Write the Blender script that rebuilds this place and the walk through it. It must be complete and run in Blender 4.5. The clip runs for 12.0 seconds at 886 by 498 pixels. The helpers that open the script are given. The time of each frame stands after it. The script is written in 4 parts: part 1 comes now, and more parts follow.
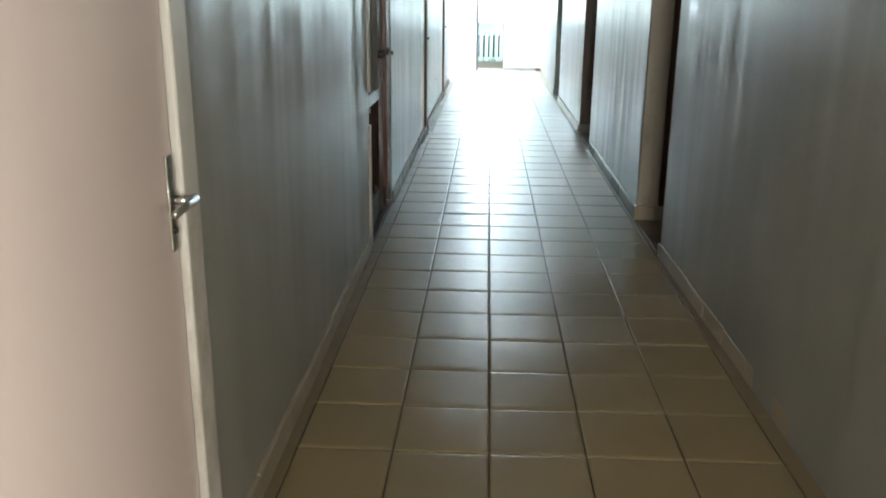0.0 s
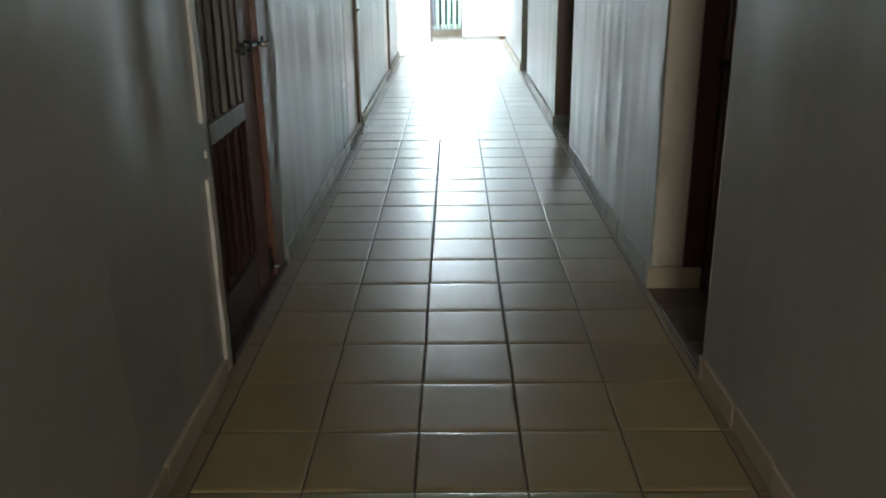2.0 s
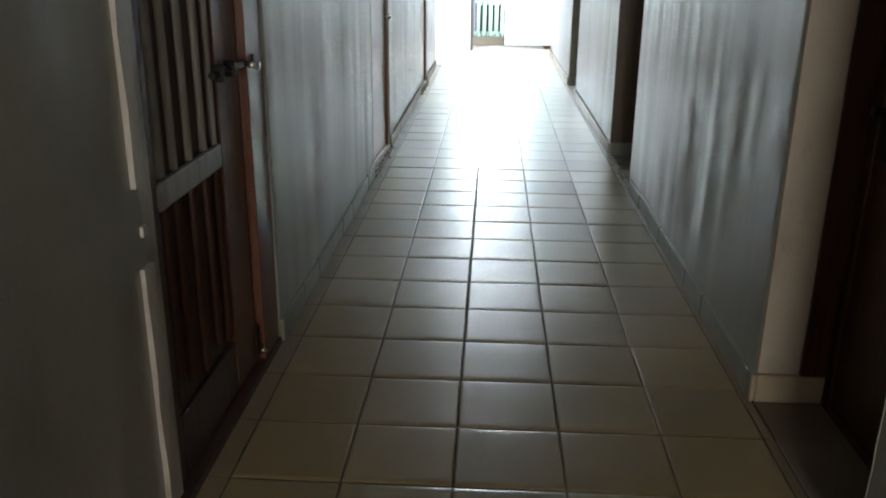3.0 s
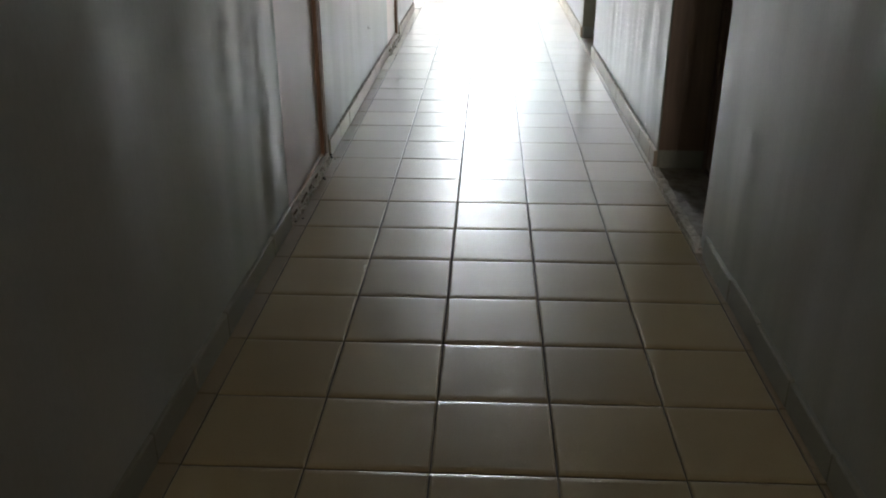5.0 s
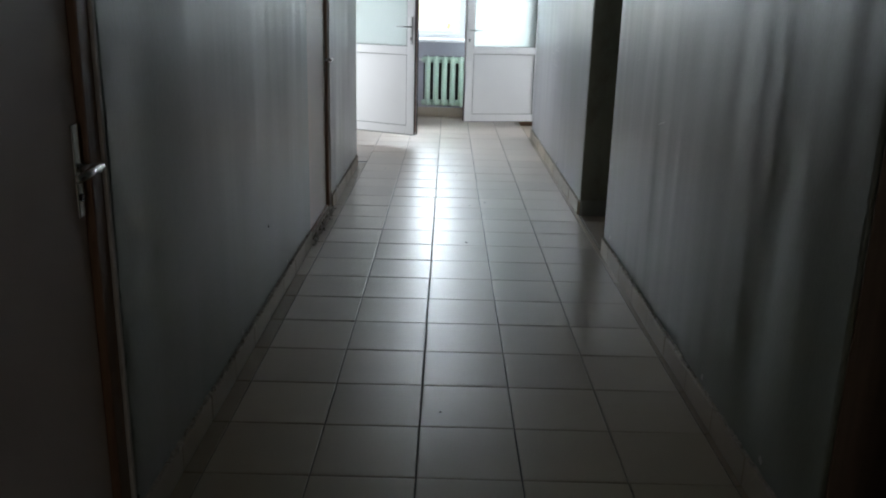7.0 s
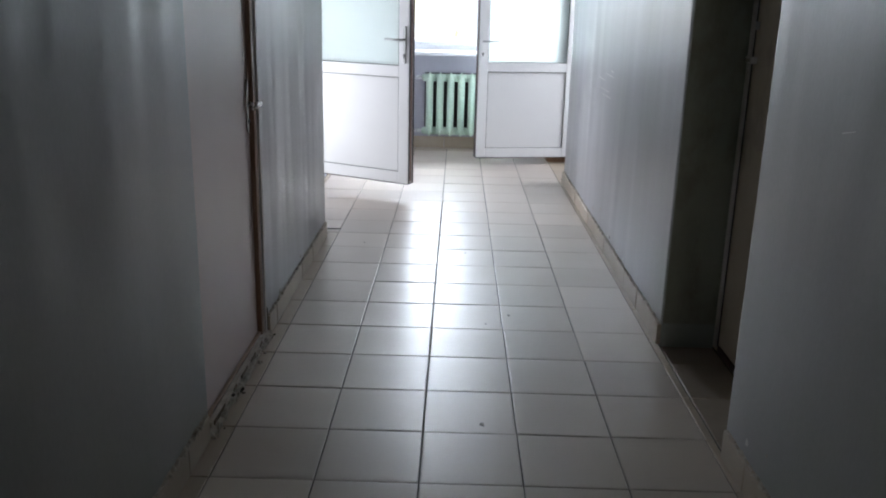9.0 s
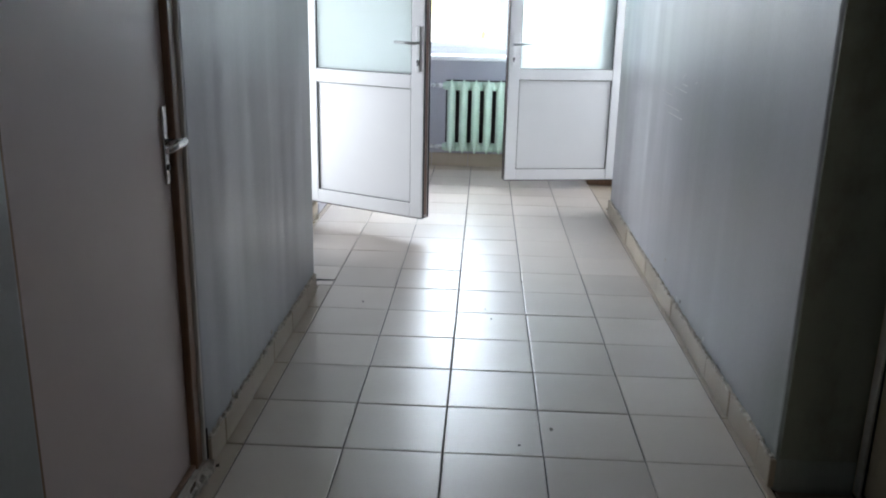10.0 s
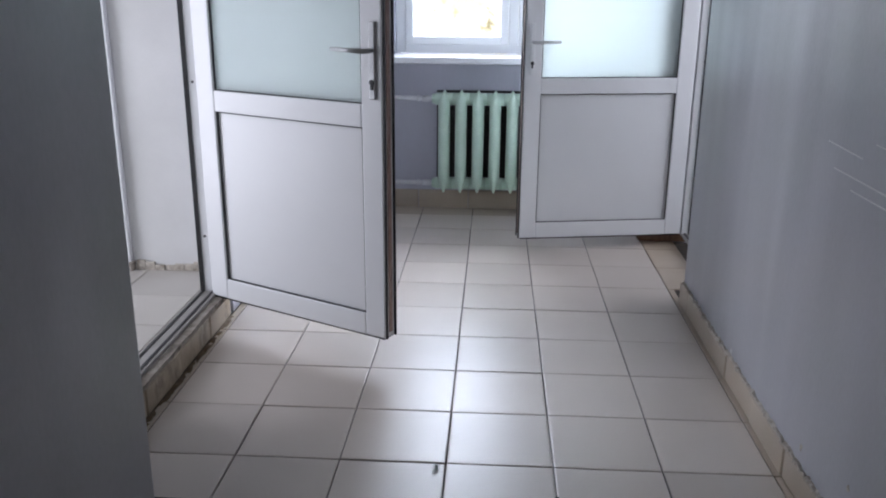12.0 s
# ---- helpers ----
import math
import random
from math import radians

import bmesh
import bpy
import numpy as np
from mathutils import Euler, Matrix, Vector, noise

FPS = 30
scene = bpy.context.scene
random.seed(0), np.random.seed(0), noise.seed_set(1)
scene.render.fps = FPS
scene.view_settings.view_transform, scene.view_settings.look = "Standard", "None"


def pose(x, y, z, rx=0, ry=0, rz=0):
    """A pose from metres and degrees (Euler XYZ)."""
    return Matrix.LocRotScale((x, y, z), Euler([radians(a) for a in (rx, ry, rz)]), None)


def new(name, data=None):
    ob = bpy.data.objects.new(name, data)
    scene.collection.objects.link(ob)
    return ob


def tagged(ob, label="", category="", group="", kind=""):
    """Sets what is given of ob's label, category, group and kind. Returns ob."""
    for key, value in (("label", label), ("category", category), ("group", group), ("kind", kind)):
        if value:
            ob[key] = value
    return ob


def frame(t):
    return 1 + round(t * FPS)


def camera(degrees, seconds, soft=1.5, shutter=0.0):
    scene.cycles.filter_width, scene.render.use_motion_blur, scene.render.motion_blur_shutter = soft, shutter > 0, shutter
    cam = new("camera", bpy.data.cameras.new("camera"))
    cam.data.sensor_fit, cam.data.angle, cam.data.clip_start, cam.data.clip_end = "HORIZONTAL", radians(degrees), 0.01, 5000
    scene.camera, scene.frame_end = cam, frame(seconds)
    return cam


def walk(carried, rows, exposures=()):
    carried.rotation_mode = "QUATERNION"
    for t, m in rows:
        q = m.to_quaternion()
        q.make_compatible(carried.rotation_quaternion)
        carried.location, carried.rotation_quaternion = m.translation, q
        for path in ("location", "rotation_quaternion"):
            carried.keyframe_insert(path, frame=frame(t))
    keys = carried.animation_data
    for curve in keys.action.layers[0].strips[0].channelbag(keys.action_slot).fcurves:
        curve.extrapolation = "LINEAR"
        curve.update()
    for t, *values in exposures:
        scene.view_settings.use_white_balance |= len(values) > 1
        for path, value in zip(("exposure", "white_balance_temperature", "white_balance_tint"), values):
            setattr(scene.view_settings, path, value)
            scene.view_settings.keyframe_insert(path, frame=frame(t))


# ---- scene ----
cam = camera(55.58, 12.0, soft=2.0, shutter=0.0)
# t, x, y, z, yaw, pitch, roll
PATH = [
    (0.0, -0.033, 1.051, 1.376, 2.88, -16.71, 0.54),
    (0.2, -0.027, 1.215, 1.371, 2.64, -15.91, 0.33),
    (0.5, 0.010, 1.499, 1.386, 1.60, -16.67, 0.53),
    (0.7, 0.040, 1.675, 1.380, 1.43, -16.42, 0.81),
    (1.0, 0.073, 1.952, 1.392, 3.62, -17.40, -0.21),
    (1.2, 0.055, 2.139, 1.358, 4.13, -17.73, 0.31),
    (1.5, 0.047, 2.484, 1.378, 2.48, -18.14, 1.24),
    (1.7, 0.086, 2.654, 1.366, 1.50, -18.60, -0.09),
    (2.0, 0.115, 3.012, 1.358, 0.91, -19.19, -0.74),
    (2.2, 0.124, 3.185, 1.356, 1.98, -18.64, -0.90),
    (2.5, 0.101, 3.554, 1.337, 3.42, -19.14, -0.54),
    (2.7, 0.076, 3.694, 1.344, 3.41, -18.71, 0.41),
    (4.3, 0.113, 5.340, 1.309, 1.54, -22.06, -0.68),
    (4.5, 0.126, 5.570, 1.313, 1.17, -22.40, -0.78),
    (4.8, 0.114, 5.879, 1.320, 1.83, -23.64, -0.67),
    (5.0, 0.119, 6.053, 1.305, 3.04, -23.90, -0.14),
    (5.3, 0.074, 6.409, 1.312, 2.09, -24.37, 0.59),
    (5.5, 0.090, 6.595, 1.303, 1.29, -24.88, -0.13),
    (5.8, 0.088, 6.940, 1.315, -0.08, -23.96, 0.45),
    (6.0, 0.097, 7.189, 1.328, 1.42, -22.96, -0.30),
    (6.2, 0.058, 7.401, 1.325, 1.96, -21.42, 0.41),
    (6.5, 0.039, 7.761, 1.331, 0.93, -18.53, 1.42),
    (6.7, 0.032, 7.968, 1.330, 0.02, -18.11, 1.52),
    (7.0, 0.061, 8.294, 1.302, 0.00, -16.20, 1.47),
    (7.2, 0.054, 8.492, 1.330, 0.56, -15.85, 1.05),
    (8.8, 0.092, 10.208, 1.316, 1.26, -16.28, 0.68),
    (9.0, 0.080, 10.408, 1.331, 0.67, -16.18, 1.36),
    (9.3, 0.117, 10.712, 1.314, -0.33, -16.39, 0.43),
    (9.5, 0.130, 10.938, 1.319, -0.38, -16.48, 0.53),
    (9.8, 0.110, 11.266, 1.325, 2.05, -16.42, 0.16),
    (10.0, 0.088, 11.503, 1.302, 2.53, -16.17, 1.25),
    (10.2, 0.065, 11.682, 1.315, 2.13, -16.41, 1.57),
    (10.5, 0.101, 11.974, 1.296, 0.09, -16.95, -0.18),
    (10.7, 0.116, 12.181, 1.308, -0.47, -17.12, 0.77),
    (11.0, 0.158, 12.452, 1.323, 2.01, -17.18, 0.43),
    (11.3, 0.134, 12.755, 1.311, 3.51, -17.30, 1.41),
    (11.5, 0.113, 12.973, 1.322, 3.34, -17.30, 1.88),
    (11.8, 0.113, 13.262, 1.306, 2.64, -17.24, 0.71),
    (12.0, 0.110, 13.507, 1.292, 3.34, -17.27, 0.43),
]
walk(cam, [(t, pose(x, y, z) @ pose(0, 0, 0, 0, 0, w) @ pose(0, 0, 0, 90 + p) @ pose(0, 0, 0, 0, 0, r)) for t, x, y, z, w, p, r in PATH],
     exposures=[(0.0, 2.77, 5930, 0), (0.5, 2.72, 5860, -5), (1.0, 2.66, 5900, -8), (1.5, 2.65, 6020, -4), (2.5, 2.70, 6130, 4), (4.5, 2.62, 6550, 8), (5.5, 2.66, 6650, 13), (6.0, 2.78, 6500, 12), (6.5, 1.6, 6350, 9),
                (7.0, 0.53, 6300, 10), (9.0, 0.82, 6230, 15), (9.5, 0.84, 6230, 14), (10.5, 0.68, 6050, 11), (11.0, 0.47, 6000, 11), (11.5, 0.05, 6000, 11), (12.0, 0.02, 6050, 19)])

# ---- light: daylight through openings only, some of them unseen and added ----
world = bpy.data.worlds.new("sky")
scene.world = world
world.use_nodes = True
sky = world.node_tree.nodes.new("ShaderNodeTexSky")
sky.sky_type, sky.sun_disc, sky.sun_elevation, sky.sun_rotation = "NISHITA", False, radians(35), radians(200)
world.node_tree.links.new(sky.outputs[0], world.node_tree.nodes["Background"].inputs[0])
world.node_tree.nodes["Background"].inputs[1].default_value = 0.1
GLOW_END, GLOW_TREES, GLOW_ROOM, GLOW_LEFT, GLOW_RIGHT, GLOW_REAR = 20.0, 1.5, 7.0, 5.1, 8.6, 4.1

# ---- plan, metres ----
T, ROW0 = 0.305, 0.0519          # tile pitch, phase of the cross joints
XL, XR = -0.675, 0.945           # corridor wall faces
END = 18.52                      # face of the window wall
HIGH = 2.70


# ---- materials ----
def ramp(nt, fac, stops):
    n = nt.nodes.new("ShaderNodeValToRGB")
    el = n.color_ramp.elements
    while len(el) < len(stops):
        el.new(0.5)
    for e, (p, c) in zip(el, stops):
        e.position, e.color = p, (*c, 1)
    nt.links.new(fac, n.inputs[0])
    return n.outputs[0]


def noise_of(nt, scale, stretch=(1, 1, 1), detail=4.0, rough=0.55, space="Object", own=None):
    co = nt.nodes.new("ShaderNodeTexCoord")
    mp = nt.nodes.new("ShaderNodeMapping")
    mp.inputs["Scale"].default_value = stretch
    if own:
        add = nt.nodes.new("ShaderNodeVectorMath")
        nt.links.new(co.outputs[space], add.inputs[0])
        nt.links.new(own.outputs["Location"], add.inputs[1])
        nt.links.new(add.outputs[0], mp.inputs[0])
    else:
        nt.links.new(co.outputs[space], mp.inputs[0])
    n = nt.nodes.new("ShaderNodeTexNoise")
    n.inputs["Scale"].default_value, n.inputs["Detail"].default_value, n.inputs["Roughness"].default_value = scale, detail, rough
    nt.links.new(mp.outputs[0], n.inputs[0])
    return n.outputs[0]


def blend(nt, fac, a, b, mode="MIX"):
    n = nt.nodes.new("ShaderNodeMix")
    n.data_type, n.blend_type = "RGBA", mode
    for sock, v in ((n.inputs[0], fac), (n.inputs[6], a), (n.inputs[7], b)):
        if isinstance(v, (int, float)):
            sock.default_value = v
        elif isinstance(v, tuple):
            sock.default_value = (*v, 1)
        else:
            nt.links.new(v, sock)
    return n.outputs[2]


def to_range(nt, v, lo, hi, a=0.3, b=0.7):
    n = nt.nodes.new("ShaderNodeMapRange")
    n.inputs[1].default_value, n.inputs[2].default_value, n.inputs[3].default_value, n.inputs[4].default_value = a, b, lo, hi
    nt.links.new(v, n.inputs[0])
    return n.outputs[0]


def bump(nt, height, strength, distance, after=None):
    n = nt.nodes.new("ShaderNodeBump")
    n.inputs["Strength"].default_value, n.inputs["Distance"].default_value = strength, distance
    nt.links.new(height, n.inputs["Height"])
    if after:
        nt.links.new(after, n.inputs["Normal"])
    return n.outputs[0]


def base(name, color=(0.5, 0.5, 0.5), rough=0.5, metal=0.0, spec=0.5):
    m = bpy.data.materials.new(name)
    m.use_nodes = True
    b = m.node_tree.nodes["Principled BSDF"]
    b.inputs["Base Color"].default_value = (*color, 1)
    b.inputs["Roughness"].default_value, b.inputs["Metallic"].default_value, b.inputs["Specular IOR Level"].default_value = rough, metal, spec
    return m, m.node_tree, b


def surface(name, lo, hi, rough=(0.4, 0.6), scale=6.0, stretch=(1, 1, 1), fine=90.0, relief=0.1, metal=0.0, stain=None, spec=0.5, stain_scale=2.2):
    """Two-scale surface: broad tone variation, fine grain in relief, and optional stains."""
    m, nt, b = base(name, hi, metal=metal, spec=spec)
    broad, grain = noise_of(nt, scale, stretch), noise_of(nt, fine, stretch, 3.0)
    col = ramp(nt, broad, [(0.3, lo), (0.7, hi)])
    col = blend(nt, 0.12, col, ramp(nt, grain, [(0.3, lo), (0.7, hi)]))
    if stain:
        col = blend(nt, to_range(nt, noise_of(nt, stain_scale, (1, 1, 0.6), 6.0, 0.7), 0, 0.8, 0.52, 0.72), col, stain)
    nt.links.new(col, b.inputs["Base Color"])
    nt.links.new(to_range(nt, broad, rough[0], rough[1]), b.inputs["Roughness"])
    nt.links.new(bump(nt, grain, relief, 0.002, bump(nt, broad, relief, 0.01)), b.inputs["Normal"])
    return m


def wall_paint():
    """Oil paint, brushed on in upright strokes over uneven plaster. Warm grey, then greenish, then blue-grey: the
    light's tint along the corridor, put into the paint.
    """
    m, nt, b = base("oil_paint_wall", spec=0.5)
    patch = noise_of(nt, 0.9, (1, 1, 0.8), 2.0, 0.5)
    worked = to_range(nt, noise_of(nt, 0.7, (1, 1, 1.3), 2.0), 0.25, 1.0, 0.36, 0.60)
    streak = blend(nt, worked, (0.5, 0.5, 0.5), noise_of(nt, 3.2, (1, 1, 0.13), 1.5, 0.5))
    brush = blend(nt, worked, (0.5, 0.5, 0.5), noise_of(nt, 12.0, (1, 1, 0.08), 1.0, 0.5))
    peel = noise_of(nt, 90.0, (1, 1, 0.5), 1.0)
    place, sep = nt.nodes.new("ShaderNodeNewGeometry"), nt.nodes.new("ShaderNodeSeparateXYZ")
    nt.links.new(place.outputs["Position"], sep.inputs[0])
    # Tint and strength of the light by stretch along y, painted into the colour.
    dim_green = ramp(nt, patch, [(0.34, (0.23, 0.258, 0.195)), (0.5, (0.31, 0.328, 0.285)), (0.66, (0.365, 0.368, 0.36))])
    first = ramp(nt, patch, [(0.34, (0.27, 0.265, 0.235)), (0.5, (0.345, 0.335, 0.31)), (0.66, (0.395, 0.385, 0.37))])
    dim_green = blend(nt, to_range(nt, sep.outputs[1], 0.0, 1.0, 5.2, 8.2), first, dim_green)
    window_blue = ramp(nt, patch, [(0.34, (0.335, 0.365, 0.34)), (0.5, (0.415, 0.417, 0.44)), (0.66, (0.465, 0.46, 0.50))])
    col = blend(nt, to_range(nt, sep.outputs[1], 0.0, 1.0, 10.8, 13.9), dim_green, window_blue)
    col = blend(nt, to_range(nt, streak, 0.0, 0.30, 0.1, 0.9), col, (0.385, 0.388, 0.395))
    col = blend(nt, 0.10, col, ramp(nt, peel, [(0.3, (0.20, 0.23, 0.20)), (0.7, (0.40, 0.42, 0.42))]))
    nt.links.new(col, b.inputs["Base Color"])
    gloss = noise_of(nt, 8.0, (1, 1, 0.07), 2.5, 0.55)
    nt.links.new(to_range(nt, blend(nt, worked, (0.5, 0.5, 0.5), gloss), 0.285, 0.39, 0.34, 0.70), b.inputs["Roughness"])
    n = bump(nt, brush, 0.12, 0.004, bump(nt, streak, 0.78, 0.042, bump(nt, patch, 0.4, 0.05)))
    nt.links.new(bump(nt, peel, 0.10, 0.002, n), b.inputs["Normal"])
    return m


def tile_glaze(name, lo, hi, rough=(0.10, 0.22), dim_tint=None):
    """Glazed tile. The last colour puts the near stretch's dim, warm light into the glaze, passing over into the plain
    one.
    """
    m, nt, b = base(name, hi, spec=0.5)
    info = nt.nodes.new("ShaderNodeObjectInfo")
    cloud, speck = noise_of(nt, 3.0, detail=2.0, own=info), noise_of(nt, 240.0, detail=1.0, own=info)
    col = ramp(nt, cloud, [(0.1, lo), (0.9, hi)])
    # Brown of the dim light, painted onto tiles by their place along y.
    if dim_tint:
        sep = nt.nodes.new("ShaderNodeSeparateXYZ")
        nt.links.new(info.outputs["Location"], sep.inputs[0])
        col = blend(nt, to_range(nt, sep.outputs[1], 1.0, 0.0, 9.0, 13.2), col, ramp(nt, cloud, [(0.1, dim_tint), (0.9, tuple(c * 1.18 for c in dim_tint))]))
    shade = nt.nodes.new("ShaderNodeHueSaturation")
    nt.links.new(to_range(nt, info.outputs["Random"], 0.90, 1.06, 0, 1), shade.inputs["Value"])
    nt.links.new(col, shade.inputs["Color"])
    col = blend(nt, 0.08, shade.outputs[0], ramp(nt, speck, [(0.2, (0.22, 0.18, 0.14)), (0.8, (0.75, 0.7, 0.64))]))
    nt.links.new(col, b.inputs["Base Color"])
    nt.links.new(to_range(nt, cloud, rough[0], rough[1], 0.0, 1.0), b.inputs["Roughness"])
    nt.links.new(bump(nt, noise_of(nt, 4.0, detail=1.0, rough=0.3, own=info), 0.12, 0.006, bump(nt, speck, 0.02, 0.0005)), b.inputs["Normal"])
    return m


def wood(name, dark, light, rough=(0.3, 0.5), along=2):
    st = [14.0, 14.0, 14.0]
    st[along] = 0.8
    return surface(name, dark, light, rough, 3.0, tuple(st), 60.0, 0.18)


def frosted():
    m, nt, b = base("frosted_glass", (0.74, 0.79, 0.77), 0.35)
    tr = nt.nodes.new("ShaderNodeBsdfTranslucent")
    tr.inputs[0].default_value = (0.68, 0.715, 0.70, 1)
    mix = nt.nodes.new("ShaderNodeMixShader")
    mix.inputs[0].default_value = 0.72
    nt.links.new(b.outputs[0], mix.inputs[1])
    nt.links.new(tr.outputs[0], mix.inputs[2])
    nt.links.new(bump(nt, noise_of(nt, 160.0), 0.2, 0.001), b.inputs["Normal"])
    nt.links.new(mix.outputs[0], nt.nodes["Material Output"].inputs[0])
    return m


def clear_glass():
    m, nt, b = base("window_glass", (1, 1, 1), 0.02)
    b.inputs["Transmission Weight"].default_value = 1.0
    b.inputs["IOR"].default_value = 1.45
    return m


def daylight(name, strength, leafy=False, tone=(0.94, 0.97, 1.0)):
    """Bright hazy daylight seen outside a window."""
    m = bpy.data.materials.new(name)
    m.use_nodes = True
    nt = m.node_tree
    nt.nodes.remove(nt.nodes["Principled BSDF"])
    e = nt.nodes.new("ShaderNodeEmission")
    e.inputs[1].default_value = strength
    if leafy:
        col = ramp(nt, noise_of(nt, 2.4, detail=3.0), [(0.38, (0.90, 0.96, 1.0)), (0.60, (1.0, 0.94, 0.62))])
        col = blend(nt, to_range(nt, noise_of(nt, 9.0, detail=6.0, rough=0.7), 0, 0.9, 0.56, 0.68), col, (0.42, 0.36, 0.14))
        nt.links.new(col, e.inputs[0])
    else:
        e.inputs[0].default_value = (*tone, 1)
    nt.links.new(e.outputs[0], nt.nodes["Material Output"].inputs[0])
    return m


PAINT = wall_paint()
PLASTER = surface("whitewash", (0.62, 0.62, 0.60), (0.74, 0.74, 0.72), (0.7, 0.9), 2.5, relief=0.25)
DIMMED = surface("dimmed_whitewash", (0.36, 0.35, 0.32), (0.48, 0.47, 0.44), (0.7, 0.9), 1.8, relief=0.25)
# Near-black colour for the shade behind the radiator.
SHADE_BACKING = surface("shade_backing_wall", (0.035, 0.038, 0.036), (0.08, 0.082, 0.078), (0.8, 0.95), 6.0, relief=0.4)
LILAC = surface("lilac_wall_paint", (0.42, 0.42, 0.48), (0.50, 0.50, 0.56), (0.35, 0.5), 3.0, (1, 1, 0.3), relief=0.2)
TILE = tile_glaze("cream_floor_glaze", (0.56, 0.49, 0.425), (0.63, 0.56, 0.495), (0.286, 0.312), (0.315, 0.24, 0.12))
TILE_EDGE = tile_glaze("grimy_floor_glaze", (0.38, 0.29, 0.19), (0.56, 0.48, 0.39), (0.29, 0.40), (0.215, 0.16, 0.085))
# Grime together with the recess's shade, both held in the glaze colour.
TILE_SHADED_GRIME = tile_glaze("shaded_grimy_floor_glaze", (0.10, 0.075, 0.05), (0.36, 0.29, 0.21), (0.35, 0.55))
TILE_NEW = tile_glaze("cream_step_glaze", (0.47, 0.445, 0.40), (0.55, 0.525, 0.48), (0.286, 0.33))
RISER = surface("stained_riser_glaze", (0.33, 0.26, 0.175), (0.53, 0.45, 0.34), (0.33, 0.5), 9.0, relief=0.15, stain=(0.085, 0.055, 0.032), stain_scale=11.0)
SKIRT = tile_glaze("cream_skirting_glaze", (0.36, 0.28, 0.18), (0.54, 0.47, 0.38), (0.30, 0.42))
SKIRT_DULL = tile_glaze("paint_smeared_skirting", (0.17, 0.17, 0.125), (0.29, 0.285, 0.235), (0.32, 0.46))
GROUT = surface("dirty_grout", (0.03, 0.025, 0.02), (0.075, 0.06, 0.045), (0.8, 0.95), 30.0, relief=0.4)
MORTAR = surface("flaked_mortar", (0.34, 0.30, 0.24), (0.70, 0.65, 0.57), (0.7, 0.95), 40.0, relief=0.6, stain=(0.07, 0.045, 0.025), stain_scale=24.0)
GRIME = surface("brown_floor_grime", (0.07, 0.045, 0.025), (0.20, 0.14, 0.085), (0.7, 0.9), 20.0, relief=0.5)
BEIGE = surface("scuffed_beige_sill_paint", (0.46, 0.40, 0.32), (0.66, 0.60, 0.52), (0.45, 0.65), 9.0, (1, 0.4, 1), relief=0.3, stain=(0.18, 0.12, 0.07), stain_scale=8.0)
CONCRETE = surface("worn_concrete", (0.20, 0.17, 0.14), (0.42, 0.38, 0.33), (0.7, 0.95), 22.0, relief=0.8, stain=(0.08, 0.06, 0.05), stain_scale=12.0)
LEAF_PINK = surface("pinkish_door_enamel", (0.66, 0.545, 0.52), (0.71, 0.595, 0.57), (0.285, 0.36), 2.0, (1, 1, 0.3), relief=0.08)
LEAF_CREAM = surface("cream_door_enamel", (0.60, 0.52, 0.40), (0.68, 0.60, 0.48), (0.35, 0.55), 3.0, (1, 1, 0.3), relief=0.12, stain=(0.22, 0.18, 0.13))
BROWN_FRAME = wood("brown_stained_wood", (0.17, 0.09, 0.05), (0.29, 0.165, 0.095))
DARK_DOOR = wood("dark_varnished_wood", (0.030, 0.012, 0.008), (0.085, 0.028, 0.016), (0.285, 0.40))
BROWN_DOOR = wood("dull_brown_enamel", (0.16, 0.115, 0.088), (0.22, 0.16, 0.122), (0.35, 0.5))
COLUMN = surface("dull_cream_jamb_paint", (0.44, 0.39, 0.335), (0.54, 0.48, 0.415), (0.4, 0.55), 3.0, (1, 1, 0.3), relief=0.15, stain=(0.24, 0.20, 0.15))
JAMB = surface("greenish_jamb_paint", (0.25, 0.27, 0.21), (0.33, 0.345, 0.28), (0.4, 0.55), 3.0, (1, 1, 0.3), relief=0.15, stain=(0.13, 0.12, 0.09))
DARK_RED = wood("reddish_varnished_wood", (0.12, 0.045, 0.028), (0.20, 0.080, 0.052), (0.285, 0.40))
PALE_TRIM = surface("chipped_white_paint", (0.56, 0.53, 0.50), (0.70, 0.67, 0.64), (0.35, 0.55), 8.0, (1, 1, 0.2), relief=0.25, stain=(0.30, 0.24, 0.18))
BARE_LIT_EDGE = surface("bare_lit_plaster_edge", (0.40, 0.385, 0.36), (0.62, 0.60, 0.57), (0.4, 0.6), 14.0, (1, 1, 0.25), relief=0.3, stain=(0.26, 0.25, 0.22), stain_scale=9.0)
WORN_SHEEN_PALE = surface("worn_grey_sheen_paint", (0.22, 0.20, 0.19), (0.46, 0.44, 0.42), (0.29, 0.45), 18.0, (1, 1, 0.15), relief=0.3, stain=(0.06, 0.03, 0.02))
PVC = surface("white_pvc", (0.80, 0.81, 0.815), (0.85, 0.86, 0.865), (0.29, 0.36), 3.0, relief=0.02)
PVC_PANEL = surface("white_pvc_panel", (0.79, 0.80, 0.805), (0.83, 0.84, 0.845), (0.29, 0.36), 2.0, relief=0.02)
GASKET = surface("black_rubber", (0.015, 0.015, 0.016), (0.03, 0.03, 0.03), (0.5, 0.7))
LOCK_STRIP = surface("brownish_lock_steel", (0.34, 0.22, 0.18), (0.46, 0.33, 0.28), (0.3, 0.5), 20.0, metal=0.1)
SILL_METAL = surface("dull_sill_metal", (0.30, 0.285, 0.27), (0.42, 0.40, 0.38), (0.4, 0.55), 20.0, metal=0.3)
